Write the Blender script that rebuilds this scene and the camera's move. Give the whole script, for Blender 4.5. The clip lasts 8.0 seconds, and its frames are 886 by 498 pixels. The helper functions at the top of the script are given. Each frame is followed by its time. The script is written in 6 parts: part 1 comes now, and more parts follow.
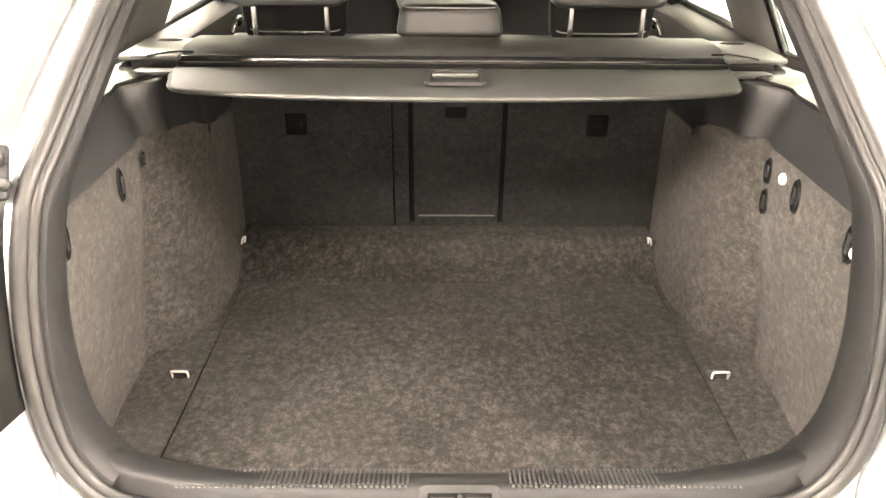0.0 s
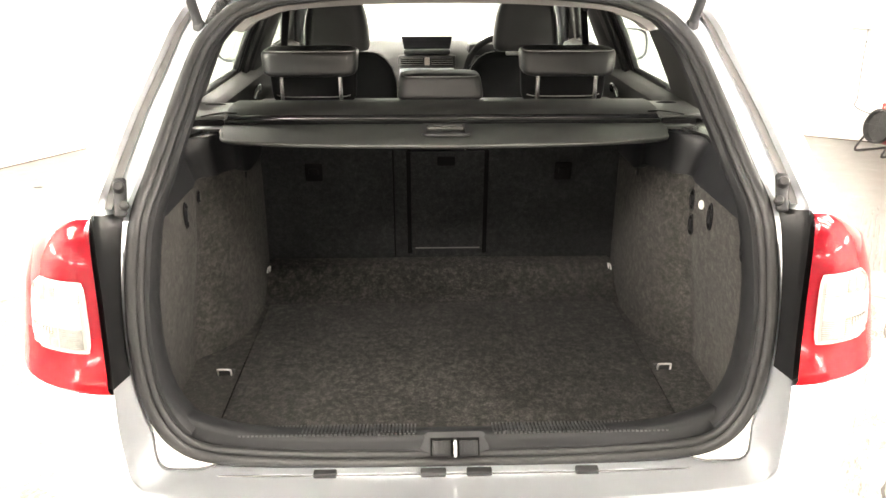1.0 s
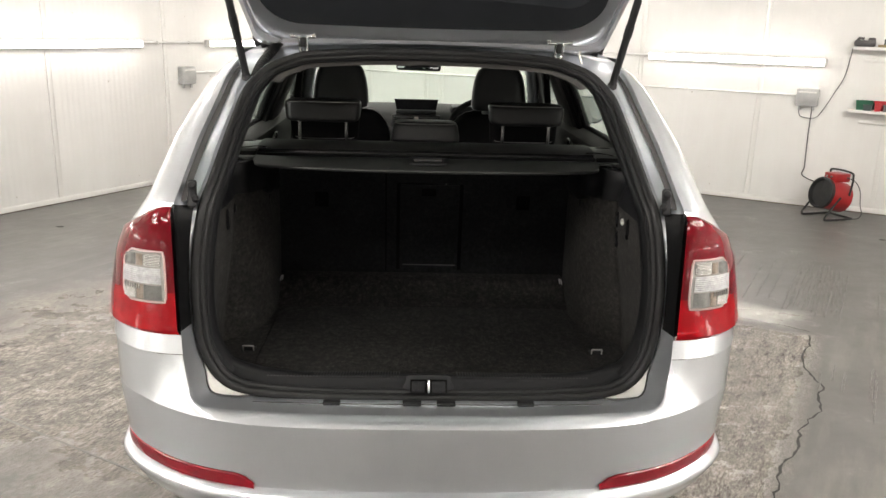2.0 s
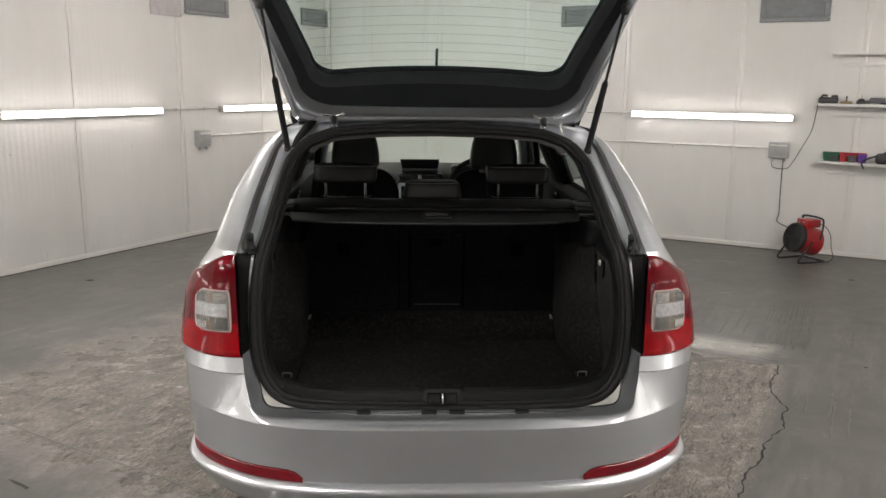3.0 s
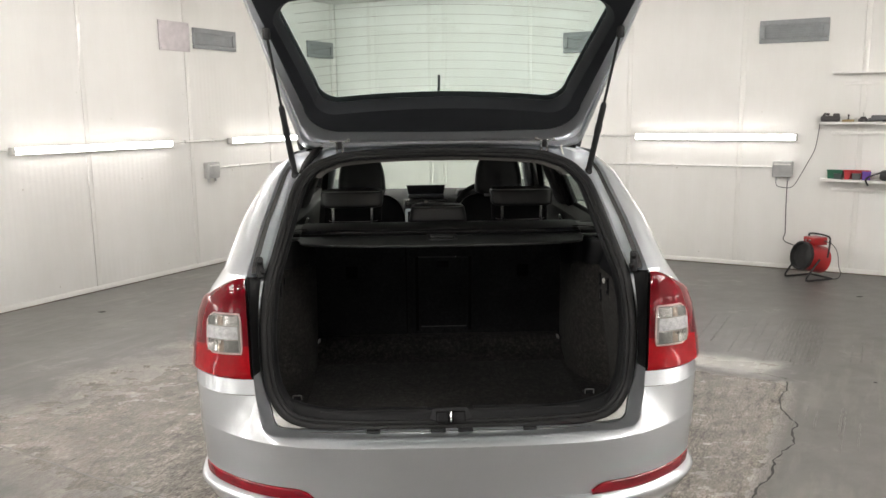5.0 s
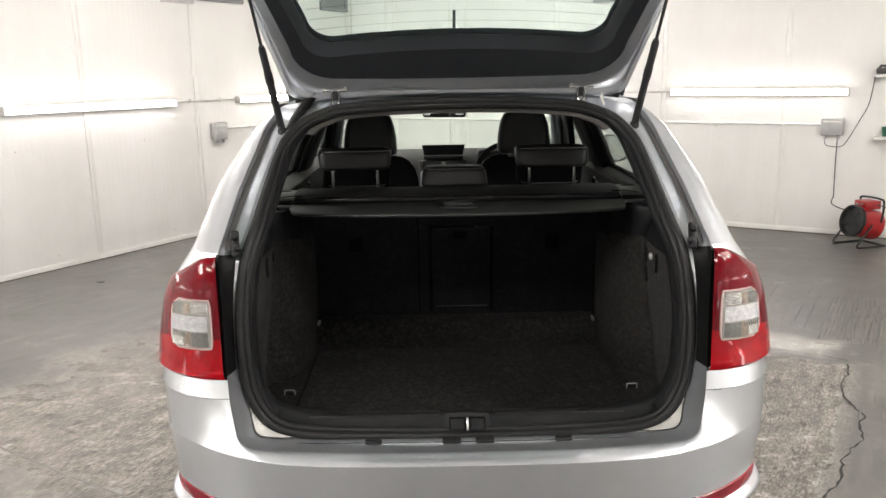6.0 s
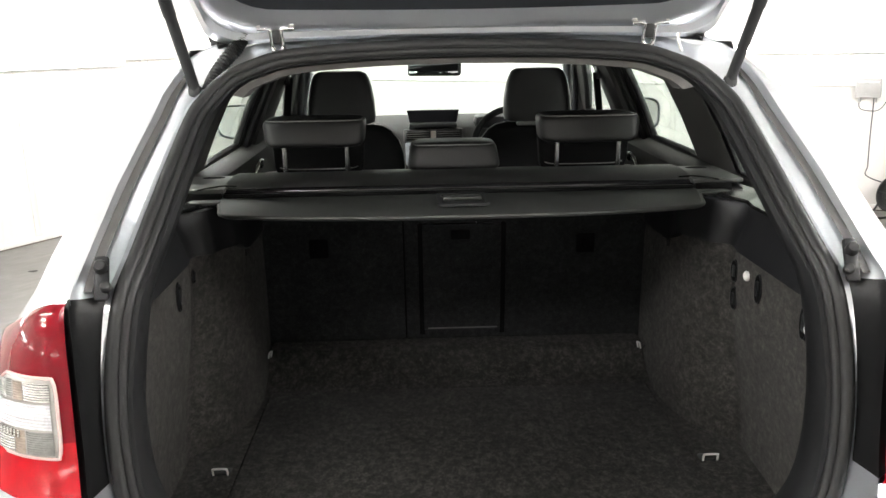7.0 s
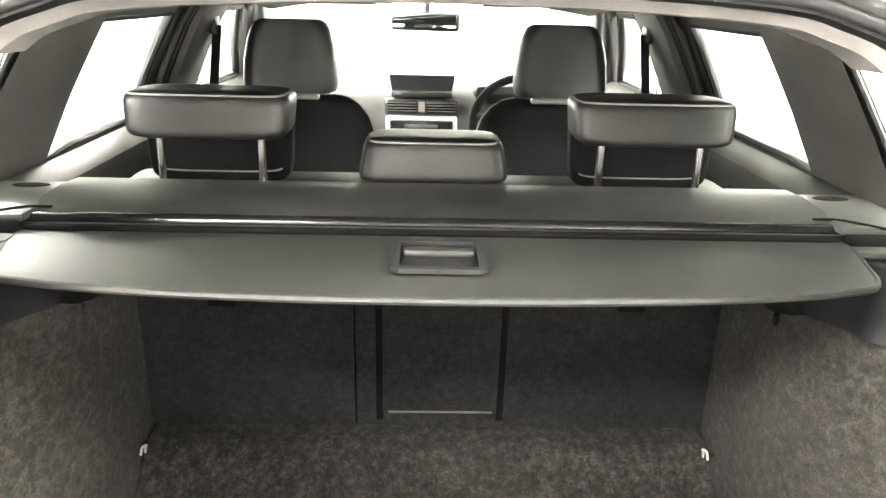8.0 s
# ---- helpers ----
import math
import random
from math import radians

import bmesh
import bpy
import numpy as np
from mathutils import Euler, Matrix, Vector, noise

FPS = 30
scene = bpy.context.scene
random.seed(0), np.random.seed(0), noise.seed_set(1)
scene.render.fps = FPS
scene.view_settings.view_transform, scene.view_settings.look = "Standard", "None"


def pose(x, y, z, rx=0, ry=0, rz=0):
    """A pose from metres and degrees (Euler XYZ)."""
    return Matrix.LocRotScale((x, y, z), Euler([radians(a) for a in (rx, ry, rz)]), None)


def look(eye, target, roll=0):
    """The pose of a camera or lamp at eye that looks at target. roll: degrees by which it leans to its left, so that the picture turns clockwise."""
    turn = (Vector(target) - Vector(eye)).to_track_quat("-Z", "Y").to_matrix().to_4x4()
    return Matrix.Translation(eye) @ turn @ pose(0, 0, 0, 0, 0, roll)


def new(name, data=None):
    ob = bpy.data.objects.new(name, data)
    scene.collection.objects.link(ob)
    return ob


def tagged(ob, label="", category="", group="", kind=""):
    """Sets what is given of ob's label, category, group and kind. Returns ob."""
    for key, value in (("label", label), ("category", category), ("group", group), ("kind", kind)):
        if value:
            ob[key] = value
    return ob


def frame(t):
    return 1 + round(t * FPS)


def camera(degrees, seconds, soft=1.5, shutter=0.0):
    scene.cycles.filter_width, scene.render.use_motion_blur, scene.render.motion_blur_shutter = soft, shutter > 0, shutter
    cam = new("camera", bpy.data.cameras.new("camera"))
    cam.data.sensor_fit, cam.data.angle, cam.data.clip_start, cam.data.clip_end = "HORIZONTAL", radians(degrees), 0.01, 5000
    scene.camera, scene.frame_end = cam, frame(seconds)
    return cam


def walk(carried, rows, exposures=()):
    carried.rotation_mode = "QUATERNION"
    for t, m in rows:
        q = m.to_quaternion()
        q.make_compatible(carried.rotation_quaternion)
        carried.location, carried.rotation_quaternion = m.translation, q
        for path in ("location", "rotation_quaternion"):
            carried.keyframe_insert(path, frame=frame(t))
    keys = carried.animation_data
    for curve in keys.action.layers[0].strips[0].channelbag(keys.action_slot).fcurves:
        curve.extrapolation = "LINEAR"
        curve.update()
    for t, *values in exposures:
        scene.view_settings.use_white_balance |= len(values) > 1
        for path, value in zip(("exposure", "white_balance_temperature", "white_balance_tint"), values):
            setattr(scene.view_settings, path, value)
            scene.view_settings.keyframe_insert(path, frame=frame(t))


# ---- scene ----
cam = camera(57.7, 8.0)
PATH = [
    (0, (-0.04, -0.943, 1.48), (-0.018, 0.872, 0.64), 0.5),
    (0.5, (-0.022, -1.133, 1.507), (-0.013, 0.707, 0.722), 0.3),
    (1, (-0.061, -1.368, 1.546), (-0.01, 0.507, 0.85), 0.0),
    (1.5, (-0.058, -1.65, 1.547), (0.036, 0.25, 0.928), 1.0),
    (1.7, (-0.049, -1.776, 1.54), (0.037, 0.135, 0.959), 1.8),
    (2.8, (-0.117, -2.439, 1.607), (-0.031, -0.487, 1.182), 0.7),
    (3, (-0.122, -2.483, 1.629), (-0.029, -0.527, 1.226), 0.7),
    (3.5, (-0.105, -2.569, 1.654), (-0.027, -0.598, 1.318), -0.3),
    (4, (-0.093, -2.595, 1.651), (-0.027, -0.618, 1.354), -0.2),
    (5.5, (-0.118, -2.41, 1.587), (-0.055, -0.447, 1.211), -1.0),
    (6, (-0.071, -2.054, 1.555), (-0.059, -0.1, 1.13), -1.0),
    (6.5, (-0.064, -1.624, 1.511), (-0.058, 0.32, 1.041), -1.2),
    (7, (-0.095, -1.195, 1.49), (-0.045, 0.738, 0.978), -1.0),
    (7.5, (-0.068, -0.765, 1.432), (-0.025, 1.153, 0.866), 0.7),
    (8, (-0.024, -0.337, 1.444), (0.032, 1.567, 0.836), 1.4),
]
EXPOSURES = [(0.0, 5.87, 7800, 17), (0.5, 5.7, 7500, 16), (1.0, 4.6, 7100, 13), (1.5, 3.38, 6750, 12), (2.2, 2.0, 6600, 12), (2.8, 1.45, 6550, 13), (3.5, 1.55, 6550, 13), (4.2, 1.95, 6500, 12), (5.5, 2.05, 6500, 12), (6.0, 2.25, 6500, 13), (6.5, 2.55, 6500, 12), (7.0, 3.22, 6400, 11), (7.5, 4.85, 6250, 9), (8.0, 5.65, 6800, 11)]
walk(cam, [(t, look(eye, target, roll)) for t, eye, target, roll in PATH], EXPOSURES)

# ---- world: a closed room, lit by its tubes alone ----
world = bpy.data.worlds.new("world")
world.use_nodes = True
world.node_tree.nodes["Background"].inputs[0].default_value = (0.5, 0.5, 0.52, 1)
world.node_tree.nodes["Background"].inputs[1].default_value = 0.02
scene.world = world
TUBE_GLOW, CEILING_GLOW = 4.8, 23.8


# ---- materials ----
def mat(name, base, rough=0.5, metal=0.0, coat=0.0, spec=0.5):
    m = bpy.data.materials.new(name)
    m.use_nodes = True
    p = m.node_tree.nodes["Principled BSDF"]
    p.inputs["Base Color"].default_value = (*base, 1)
    p.inputs["Roughness"].default_value = rough
    p.inputs["Metallic"].default_value = metal
    p.inputs["Coat Weight"].default_value = coat
    p.inputs["Coat Roughness"].default_value = 0.04
    p.inputs["Specular IOR Level"].default_value = spec
    return m


def node(m, kind, **inputs):
    n = m.node_tree.nodes.new(kind)
    for key, value in inputs.items():
        n.inputs[key.replace("_", " ")].default_value = value
    return n


def wire(m, a, out, b, inp):
    m.node_tree.links.new(a.outputs[out], b.inputs[inp])


def noise_of(m, scale, detail=4.0, rough=0.55, stretch=None):
    tc = node(m, "ShaderNodeTexCoord")
    n = node(m, "ShaderNodeTexNoise", Scale=scale, Detail=detail, Roughness=rough)
    if stretch:
        mp = node(m, "ShaderNodeMapping")
        mp.inputs["Scale"].default_value = stretch
        wire(m, tc, "Object", mp, "Vector")
        wire(m, mp, "Vector", n, "Vector")
    else:
        wire(m, tc, "Object", n, "Vector")
    return n


def ramp_of(m, src, stops, out="Fac"):
    r = node(m, "ShaderNodeValToRGB")
    el = r.color_ramp.elements
    while len(el) < len(stops):
        el.new(0.5)
    for e, (pos, col) in zip(el, stops):
        e.position = pos
        e.color = (*col, 1) if len(col) == 3 else col
    wire(m, src, out, r, "Fac")
    return r


def mix_of(m, fac, a, b, mode="MIX"):
    n = node(m, "ShaderNodeMix")
    n.data_type, n.blend_type = "RGBA", mode
    for sock, v in (("Factor", fac), ("A", a), ("B", b)):
        idx = {"Factor": 0, "A": 6, "B": 7}[sock]
        if isinstance(v, tuple):
            n.inputs[idx].default_value = (*v, 1) if len(v) == 3 else v
        elif isinstance(v, float):
            n.inputs[idx].default_value = v
        else:
            m.node_tree.links.new(v, n.inputs[idx])
    return n.outputs[2]


def bump_on(m, src, strength, distance=0.002, out="Fac"):
    p = m.node_tree.nodes["Principled BSDF"]
    b = node(m, "ShaderNodeBump", Strength=strength, Distance=distance)
    wire(m, src, out, b, "Height")
    if p.inputs["Normal"].is_linked:
        m.node_tree.links.new(p.inputs["Normal"].links[0].from_socket, b.inputs["Normal"])
    m.node_tree.links.new(b.outputs[0], p.inputs["Normal"])


def colour_from(m, socket):
    m.node_tree.links.new(socket, m.node_tree.nodes["Principled BSDF"].inputs["Base Color"])


def rough_from(m, src, lo, hi, out="Fac"):
    r = node(m, "ShaderNodeMapRange")
    r.inputs["To Min"].default_value, r.inputs["To Max"].default_value = lo, hi
    wire(m, src, out, r, "Value")
    wire(m, r, 0, m.node_tree.nodes["Principled BSDF"], "Roughness")


def tint(c, k):
    return tuple(min(1.0, v * k) for v in c)


def surface(name, base, rough=0.5, spread=0.12, scale=12.0, fine=220.0, bump=0.15, dist=0.001, metal=0.0, coat=0.0, spec=0.5, stretch=None):
    """A plain material with variation at two scales and fine relief."""
    m = mat(name, base, rough, metal, coat, spec)
    n1 = noise_of(m, scale, 5, 0.6, stretch)
    n2 = noise_of(m, fine, 3, 0.6)
    r1 = ramp_of(m, n1, [(0.3, tint(base, 1 - spread)), (0.7, tint(base, 1 + spread))])
    r2 = ramp_of(m, n2, [(0.3, tint((1, 1, 1), 1 - spread * 0.7)), (0.7, (1, 1, 1))])
    colour_from(m, mix_of(m, 1.0, r1.outputs[0], r2.outputs[0], "MULTIPLY"))
    rough_from(m, n1, max(0.02, rough - 0.07), min(1, rough + 0.07))
    if bump:
        bump_on(m, n2, bump, dist)
    return m


def glow(name, colour, strength):
    m = bpy.data.materials.new(name)
    m.use_nodes = True
    p = m.node_tree.nodes["Principled BSDF"]
    p.inputs["Base Color"].default_value = (0.9, 0.9, 0.9, 1)
    p.inputs["Emission Color"].default_value = (*colour, 1)
    p.inputs["Emission Strength"].default_value = strength
    return m


def pane_mat(name, colour, rough=0.02):
    m = bpy.data.materials.new(name)
    m.use_nodes = True
    t = m.node_tree
    t.nodes.remove(t.nodes["Principled BSDF"])
    tr = node(m, "ShaderNodeBsdfTransparent")
    tr.inputs[0].default_value = (*colour, 1)
    gl = node(m, "ShaderNodeBsdfGlossy")
    gl.inputs["Roughness"].default_value = rough
    lw = node(m, "ShaderNodeLayerWeight", Blend=0.5)
    pw = node(m, "ShaderNodeMath")
    pw.operation = "POWER"
    pw.inputs[1].default_value = 5.0
    wire(m, lw, "Facing", pw, 0)
    ma = node(m, "ShaderNodeMath")
    ma.operation = "MULTIPLY_ADD"
    ma.inputs[1].default_value, ma.inputs[2].default_value = 0.9, 0.05
    wire(m, pw, 0, ma, 0)
    mx = node(m, "ShaderNodeMixShader")
    wire(m, ma, 0, mx, 0)
    wire(m, tr, 0, mx, 1)
    wire(m, gl, 0, mx, 2)
    wire(m, mx, 0, t.nodes["Material Output"], 0)
    return m


def carpet_mat(name, dark, mid, light):
    m = mat(name, mid, 0.95, spec=0.15)
    n1 = noise_of(m, 62, 9, 0.88, (1.0, 0.8, 1.0))
    n2 = noise_of(m, 9, 4, 0.6)
    n3 = noise_of(m, 330, 2, 0.6)
    r1 = ramp_of(m, n1, [(0.36, dark), (0.5, mid), (0.66, light)])
    r2 = ramp_of(m, n2, [(0.3, (0.72, 0.72, 0.72)), (0.7, (1.12, 1.12, 1.12))])
    r3 = ramp_of(m, n3, [(0.3, (0.66, 0.66, 0.66)), (0.72, (1.22, 1.22, 1.22))])
    c = mix_of(m, 1.0, r1.outputs[0], r2.outputs[0], "MULTIPLY")
    colour_from(m, mix_of(m, 1.0, c, r3.outputs[0], "MULTIPLY"))
    bump_on(m, n3, 0.3, 0.003)
    bump_on(m, n1, 0.35, 0.004)
    m.node_tree.nodes["Principled BSDF"].inputs["Sheen Weight"].default_value = 0.03
    return m


def paint_mat():
    m = mat("silver_paint", (0.50, 0.52, 0.545), 0.275, metal=0.87, coat=0.8)
    n = noise_of(m, 900, 2, 0.5)
    r = ramp_of(m, n, [(0.35, (0.77, 0.80, 0.84)), (0.65, (0.85, 0.88, 0.92))])
    n2 = noise_of(m, 3, 3, 0.5)
    r2 = ramp_of(m, n2, [(0.3, (0.96, 0.96, 0.96)), (0.7, (1, 1, 1))])
    colour_from(m, mix_of(m, 1.0, r.outputs[0], r2.outputs[0], "MULTIPLY"))
    return m


def streaks(m, scale, detail, rough, angle, length):
    """Noise drawn out along one direction of the floor."""
    tc = node(m, "ShaderNodeTexCoord")
    mp = node(m, "ShaderNodeMapping")
    mp.vector_type = "TEXTURE"
    mp.inputs["Rotation"].default_value = (0, 0, radians(angle))
    mp.inputs["Scale"].default_value = (1.0, length, 1.0)
    n = node(m, "ShaderNodeTexNoise", Scale=scale, Detail=detail, Roughness=rough)
    wire(m, tc, "Object", mp, "Vector")
    wire(m, mp, "Vector", n, "Vector")
    return n


def floor_mat():
    """Painted concrete, worn to a rough streaky bay round the car's tail."""
    m = mat("worn_floor", (0.2, 0.2, 0.2), 0.45)
    big = noise_of(m, 0.55, 6, 0.62)
    mid = noise_of(m, 2.6, 8, 0.7)
    blot = noise_of(m, 6.5, 8, 0.74, (0.75, 1.3, 1.0))
    grit = streaks(m, 100, 6, 0.78, -31, 3.0)
    dash = streaks(m, 34, 4, 0.62, -31, 7.0)
    fine = noise_of(m, 240, 3, 0.6)
    tc = node(m, "ShaderNodeTexCoord")
    xyz = node(m, "ShaderNodeSeparateXYZ")
    wire(m, tc, "Object", xyz, 0)

    def calc(op, a, b):
        n = node(m, "ShaderNodeMath")
        n.operation = op
        for i, v in enumerate((a, b)):
            if isinstance(v, float):
                n.inputs[i].default_value = v
            else:
                m.node_tree.links.new(v, n.inputs[i])
        return n.outputs[0]

    def clamp(v):
        return calc("MINIMUM", calc("MAXIMUM", v, 0.0), 1.0)
    # a runs along the left wall, b along the back wall
    a = calc("ADD", calc("MULTIPLY", xyz.outputs["X"], 0.512), calc("MULTIPLY", xyz.outputs["Y"], 0.859))
    b = calc("SUBTRACT", calc("MULTIPLY", xyz.outputs["X"], 0.859), calc("MULTIPLY", xyz.outputs["Y"], 0.512))
    wob = calc("MULTIPLY", calc("SUBTRACT", mid.outputs["Fac"], 0.5), 1.0)
    far = calc("MULTIPLY", calc("SUBTRACT", 2.85, calc("ADD", a, calc("MULTIPLY", wob, 0.25))), 14.0)
    near = calc("MULTIPLY", calc("ADD", calc("ADD", a, 0.40), calc("MULTIPLY", wob, 0.9)), 2.2)
    right = calc("MULTIPLY", calc("SUBTRACT", 0.885, calc("ADD", b, calc("MULTIPLY", wob, 0.2))), 9.0)
    left = calc("MULTIPLY", calc("ADD", calc("ADD", b, 3.3), calc("MULTIPLY", wob, 2.4)), 1.6)
    bay = clamp(calc("MINIMUM", calc("MINIMUM", far, near), calc("MINIMUM", right, left)))
    patchy = clamp(calc("MULTIPLY", bay, calc("ADD", 0.55, calc("MULTIPLY", big.outputs["Fac"], 0.8))))
    stray = ramp_of(m, mid, [(0.60, (0, 0, 0)), (0.78, (0.45, 0.45, 0.45))])
    worn = calc("MAXIMUM", patchy, stray.outputs[0])
    paint = ramp_of(m, mid, [(0.3, (0.105, 0.100, 0.095)), (0.7, (0.160, 0.153, 0.145))])
    bare = ramp_of(m, grit, [(0.34, (0.100, 0.089, 0.078)), (0.43, (0.215, 0.195, 0.174)), (0.53, (0.355, 0.328, 0.296)), (0.66, (0.57, 0.54, 0.495))])
    tone = ramp_of(m, blot, [(0.32, (0.58, 0.56, 0.54)), (0.52, (0.97, 0.96, 0.95)), (0.70, (1.3, 1.28, 1.25))])
    cut = ramp_of(m, dash, [(0.395, (1, 1, 1)), (0.432, (0.38, 0.36, 0.33)), (0.455, (1, 1, 1))])
    c = mix_of(m, 1.0, bare.outputs[0], tone.outputs[0], "MULTIPLY")
    c = mix_of(m, 1.0, c, cut.outputs[0], "MULTIPLY")
    drag = streaks(m, 15, 7, 0.68, -31, 3.0)
    pull = ramp_of(m, drag, [(0.34, (0.62, 0.61, 0.60)), (0.50, (0.98, 0.97, 0.96)), (0.66, (1.35, 1.34, 1.33))])
    c = mix_of(m, 1.0, c, pull.outputs[0], "MULTIPLY")
    c = mix_of(m, worn, paint.outputs[0], c)
    # a smooth filled band beyond the bay, tube glare painted into its pale colour
    edge = calc("MINIMUM", calc("MULTIPLY", calc("SUBTRACT", 3.22, calc("ADD", a, calc("MULTIPLY", wob, 0.5))), 7.0), calc("MULTIPLY", calc("SUBTRACT", calc("ADD", a, calc("MULTIPLY", wob, 0.25)), 2.84), 14.0))
    east = calc("MULTIPLY", calc("SUBTRACT", 0.80, calc("ADD", b, calc("MULTIPLY", wob, 0.8))), 7.0)
    west = calc("MULTIPLY", calc("ADD", b, 1.1), 3.0)
    filler_glare = calc("MULTIPLY", clamp(calc("MINIMUM", calc("MINIMUM", edge, east), west)), 0.92)
    pale = ramp_of(m, blot, [(0.3, (0.28, 0.266, 0.232)), (0.7, (0.47, 0.45, 0.405))])
    c = mix_of(m, filler_glare, c, pale.outputs[0])
    # thin scraped plaster left behind past the band
    scrape = streaks(m, 9, 4, 0.6, -31, 7.0)
    smear = ramp_of(m, scrape, [(0.52, (0, 0, 0)), (0.70, (0.5, 0.5, 0.5))])
    zone = calc("MULTIPLY", clamp(calc("MULTIPLY", calc("SUBTRACT", 4.6, a), 1.2)), clamp(calc("MULTIPLY", calc("SUBTRACT", a, 0.3), 2.0)))
    c = mix_of(m, calc("MULTIPLY", smear.outputs[0], zone), c, (0.235, 0.225, 0.20))
    spots = ramp_of(m, fine, [(0.25, (0.8, 0.8, 0.8)), (0.6, (1, 1, 1))])
    colour_from(m, mix_of(m, 1.0, c, spots.outputs[0], "MULTIPLY"))
    gloss = calc("SUBTRACT", calc("ADD", 0.30, calc("MULTIPLY", blot.outputs["Fac"], 0.22)), calc("MULTIPLY", calc("MAXIMUM", worn, filler_glare), 0.17))
    m.node_tree.links.new(gloss, m.node_tree.nodes["Principled BSDF"].inputs["Roughness"])
    bump_on(m, scrape, 0.35, 0.010)
    deep = node(m, "ShaderNodeMath")
    deep.operation = "MULTIPLY"
    wire(m, grit, "Fac", deep, 0)
    m.node_tree.links.new(worn, deep.inputs[1])
    bump_on(m, deep, 1.0, 0.008, 0)
    bump_on(m, fine, 0.12, 0.002)
    return m


def wall_mat():
    m = mat("white_panel", (0.78, 0.77, 0.74), 0.25)
    n1 = noise_of(m, 1.3, 6, 0.65, (1.0, 1.0, 0.25))
    n2 = noise_of(m, 14, 4, 0.6, (5.0, 1.0, 0.10))
    r1 = ramp_of(m, n1, [(0.3, (0.73, 0.715, 0.68)), (0.7, (0.81, 0.80, 0.775))])
    r2 = ramp_of(m, n2, [(0.3, (0.985, 0.985, 0.983)), (0.7, (1, 1, 1))])
    info = node(m, "ShaderNodeObjectInfo")
    r3 = ramp_of(m, info, [(0.0, (0.96, 0.96, 0.955)), (1.0, (1, 1, 1))], "Random")
    c = mix_of(m, 1.0, r1.outputs[0], r2.outputs[0], "MULTIPLY")
    n4 = noise_of(m, 17, 2, 0.5)
    specks = ramp_of(m, n4, [(0.78, (1, 1, 1)), (0.80, (0.66, 0.63, 0.58))])
    c = mix_of(m, 1.0, c, specks.outputs[0], "MULTIPLY")
    colour_from(m, mix_of(m, 1.0, c, r3.outputs[0], "MULTIPLY"))
    rough_from(m, n1, 0.42, 0.58)
    bump_on(m, n2, 0.06, 0.002)
    ribs = node(m, "ShaderNodeTexWave", Scale=2 * math.pi / (20 * 0.055), Distortion=0.3)
    wire(m, node(m, "ShaderNodeTexCoord"), "Object", ribs, "Vector")
    bump_on(m, ribs, 0.25, 0.0015)
    return m


PAINT = paint_mat()
RUBBER = surface("black_rubber", (0.0105, 0.0105, 0.0108), 0.5, bump=0.1, spec=0.4)
TRIMBLACK = surface("black_pillar_plastic", (0.0066, 0.0068, 0.0075), 0.6, fine=700, bump=0.25, dist=0.0006, spec=0.28)
GATETRIM = surface("blue_black_plastic", (0.0255, 0.0278, 0.0320), 0.75, fine=700, bump=0.25, dist=0.0006, spec=0.2)
GLOSSBLACK = surface("gloss_black_rail", (0.008, 0.008, 0.009), 0.16, spread=0.05, bump=0.0)
CASSETTE = surface("cassette_vinyl", (0.0165, 0.0175, 0.0168), 0.52, fine=800, bump=0.3, dist=0.0006)
DARKPL = surface("dark_side_plastic", (0.008, 0.0083, 0.0095), 0.55, fine=700, bump=0.25, dist=0.0006, spec=0.35)
ZINC = surface("bright_zinc", (0.72, 0.71, 0.69), 0.3, bump=0.0, metal=0.35)
PALEMETAL = surface("pale_metal", (0.80, 0.78, 0.74), 0.4, bump=0.05, metal=0.2)
PLASTIC = surface("black_plastic", (0.017, 0.0175, 0.0185), 0.5, fine=700, bump=0.3, dist=0.0006)
GREYTRIM = surface("grey_trim", (0.078, 0.0755, 0.073), 0.6, fine=600, bump=0.25, dist=0.0006)
COVERMAT = surface("cover_vinyl", (0.0225, 0.0240, 0.0225), 0.5, fine=800, bump=0.3, dist=0.0006)
LEATHER = surface("black_leather", (0.0175, 0.0175, 0.018), 0.42, fine=330, bump=0.35, dist=0.001)
SEATCLOTH = surface("black_seat_cloth", (0.0048, 0.0048, 0.0053), 0.85, fine=500, bump=0.4, spec=0.2)
HEADLINE = surface("headliner_cloth", (0.13, 0.124, 0.119), 0.9, fine=500, bump=0.3)
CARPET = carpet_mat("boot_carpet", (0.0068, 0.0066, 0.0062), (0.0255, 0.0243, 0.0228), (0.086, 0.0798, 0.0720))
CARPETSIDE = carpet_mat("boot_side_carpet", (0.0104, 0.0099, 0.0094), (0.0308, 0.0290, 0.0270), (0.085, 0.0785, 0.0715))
# seat back carpet coloured darker for the weaker light deep in the boot
CARPETBACK = carpet_mat("shaded_seatback_carpet", (0.0079, 0.0082, 0.0087), (0.0159, 0.0163, 0.0170), (0.0308, 0.0312, 0.0320))
LEDGE = surface("smooth_ledge_plastic", (0.010, 0.0102, 0.0105), 0.16, spread=0.1, bump=0.0)
HOLDER = surface("grey_green_plastic", (0.030, 0.0315, 0.0295), 0.42, fine=600, bump=0.2, dist=0.0006)
CHROME = surface("chrome", (0.75, 0.75, 0.74), 0.16, spread=0.05, bump=0.0, metal=1.0)
STEEL = surface("bare_metal", (0.45, 0.44, 0.42), 0.38, bump=0.1, metal=0.9)
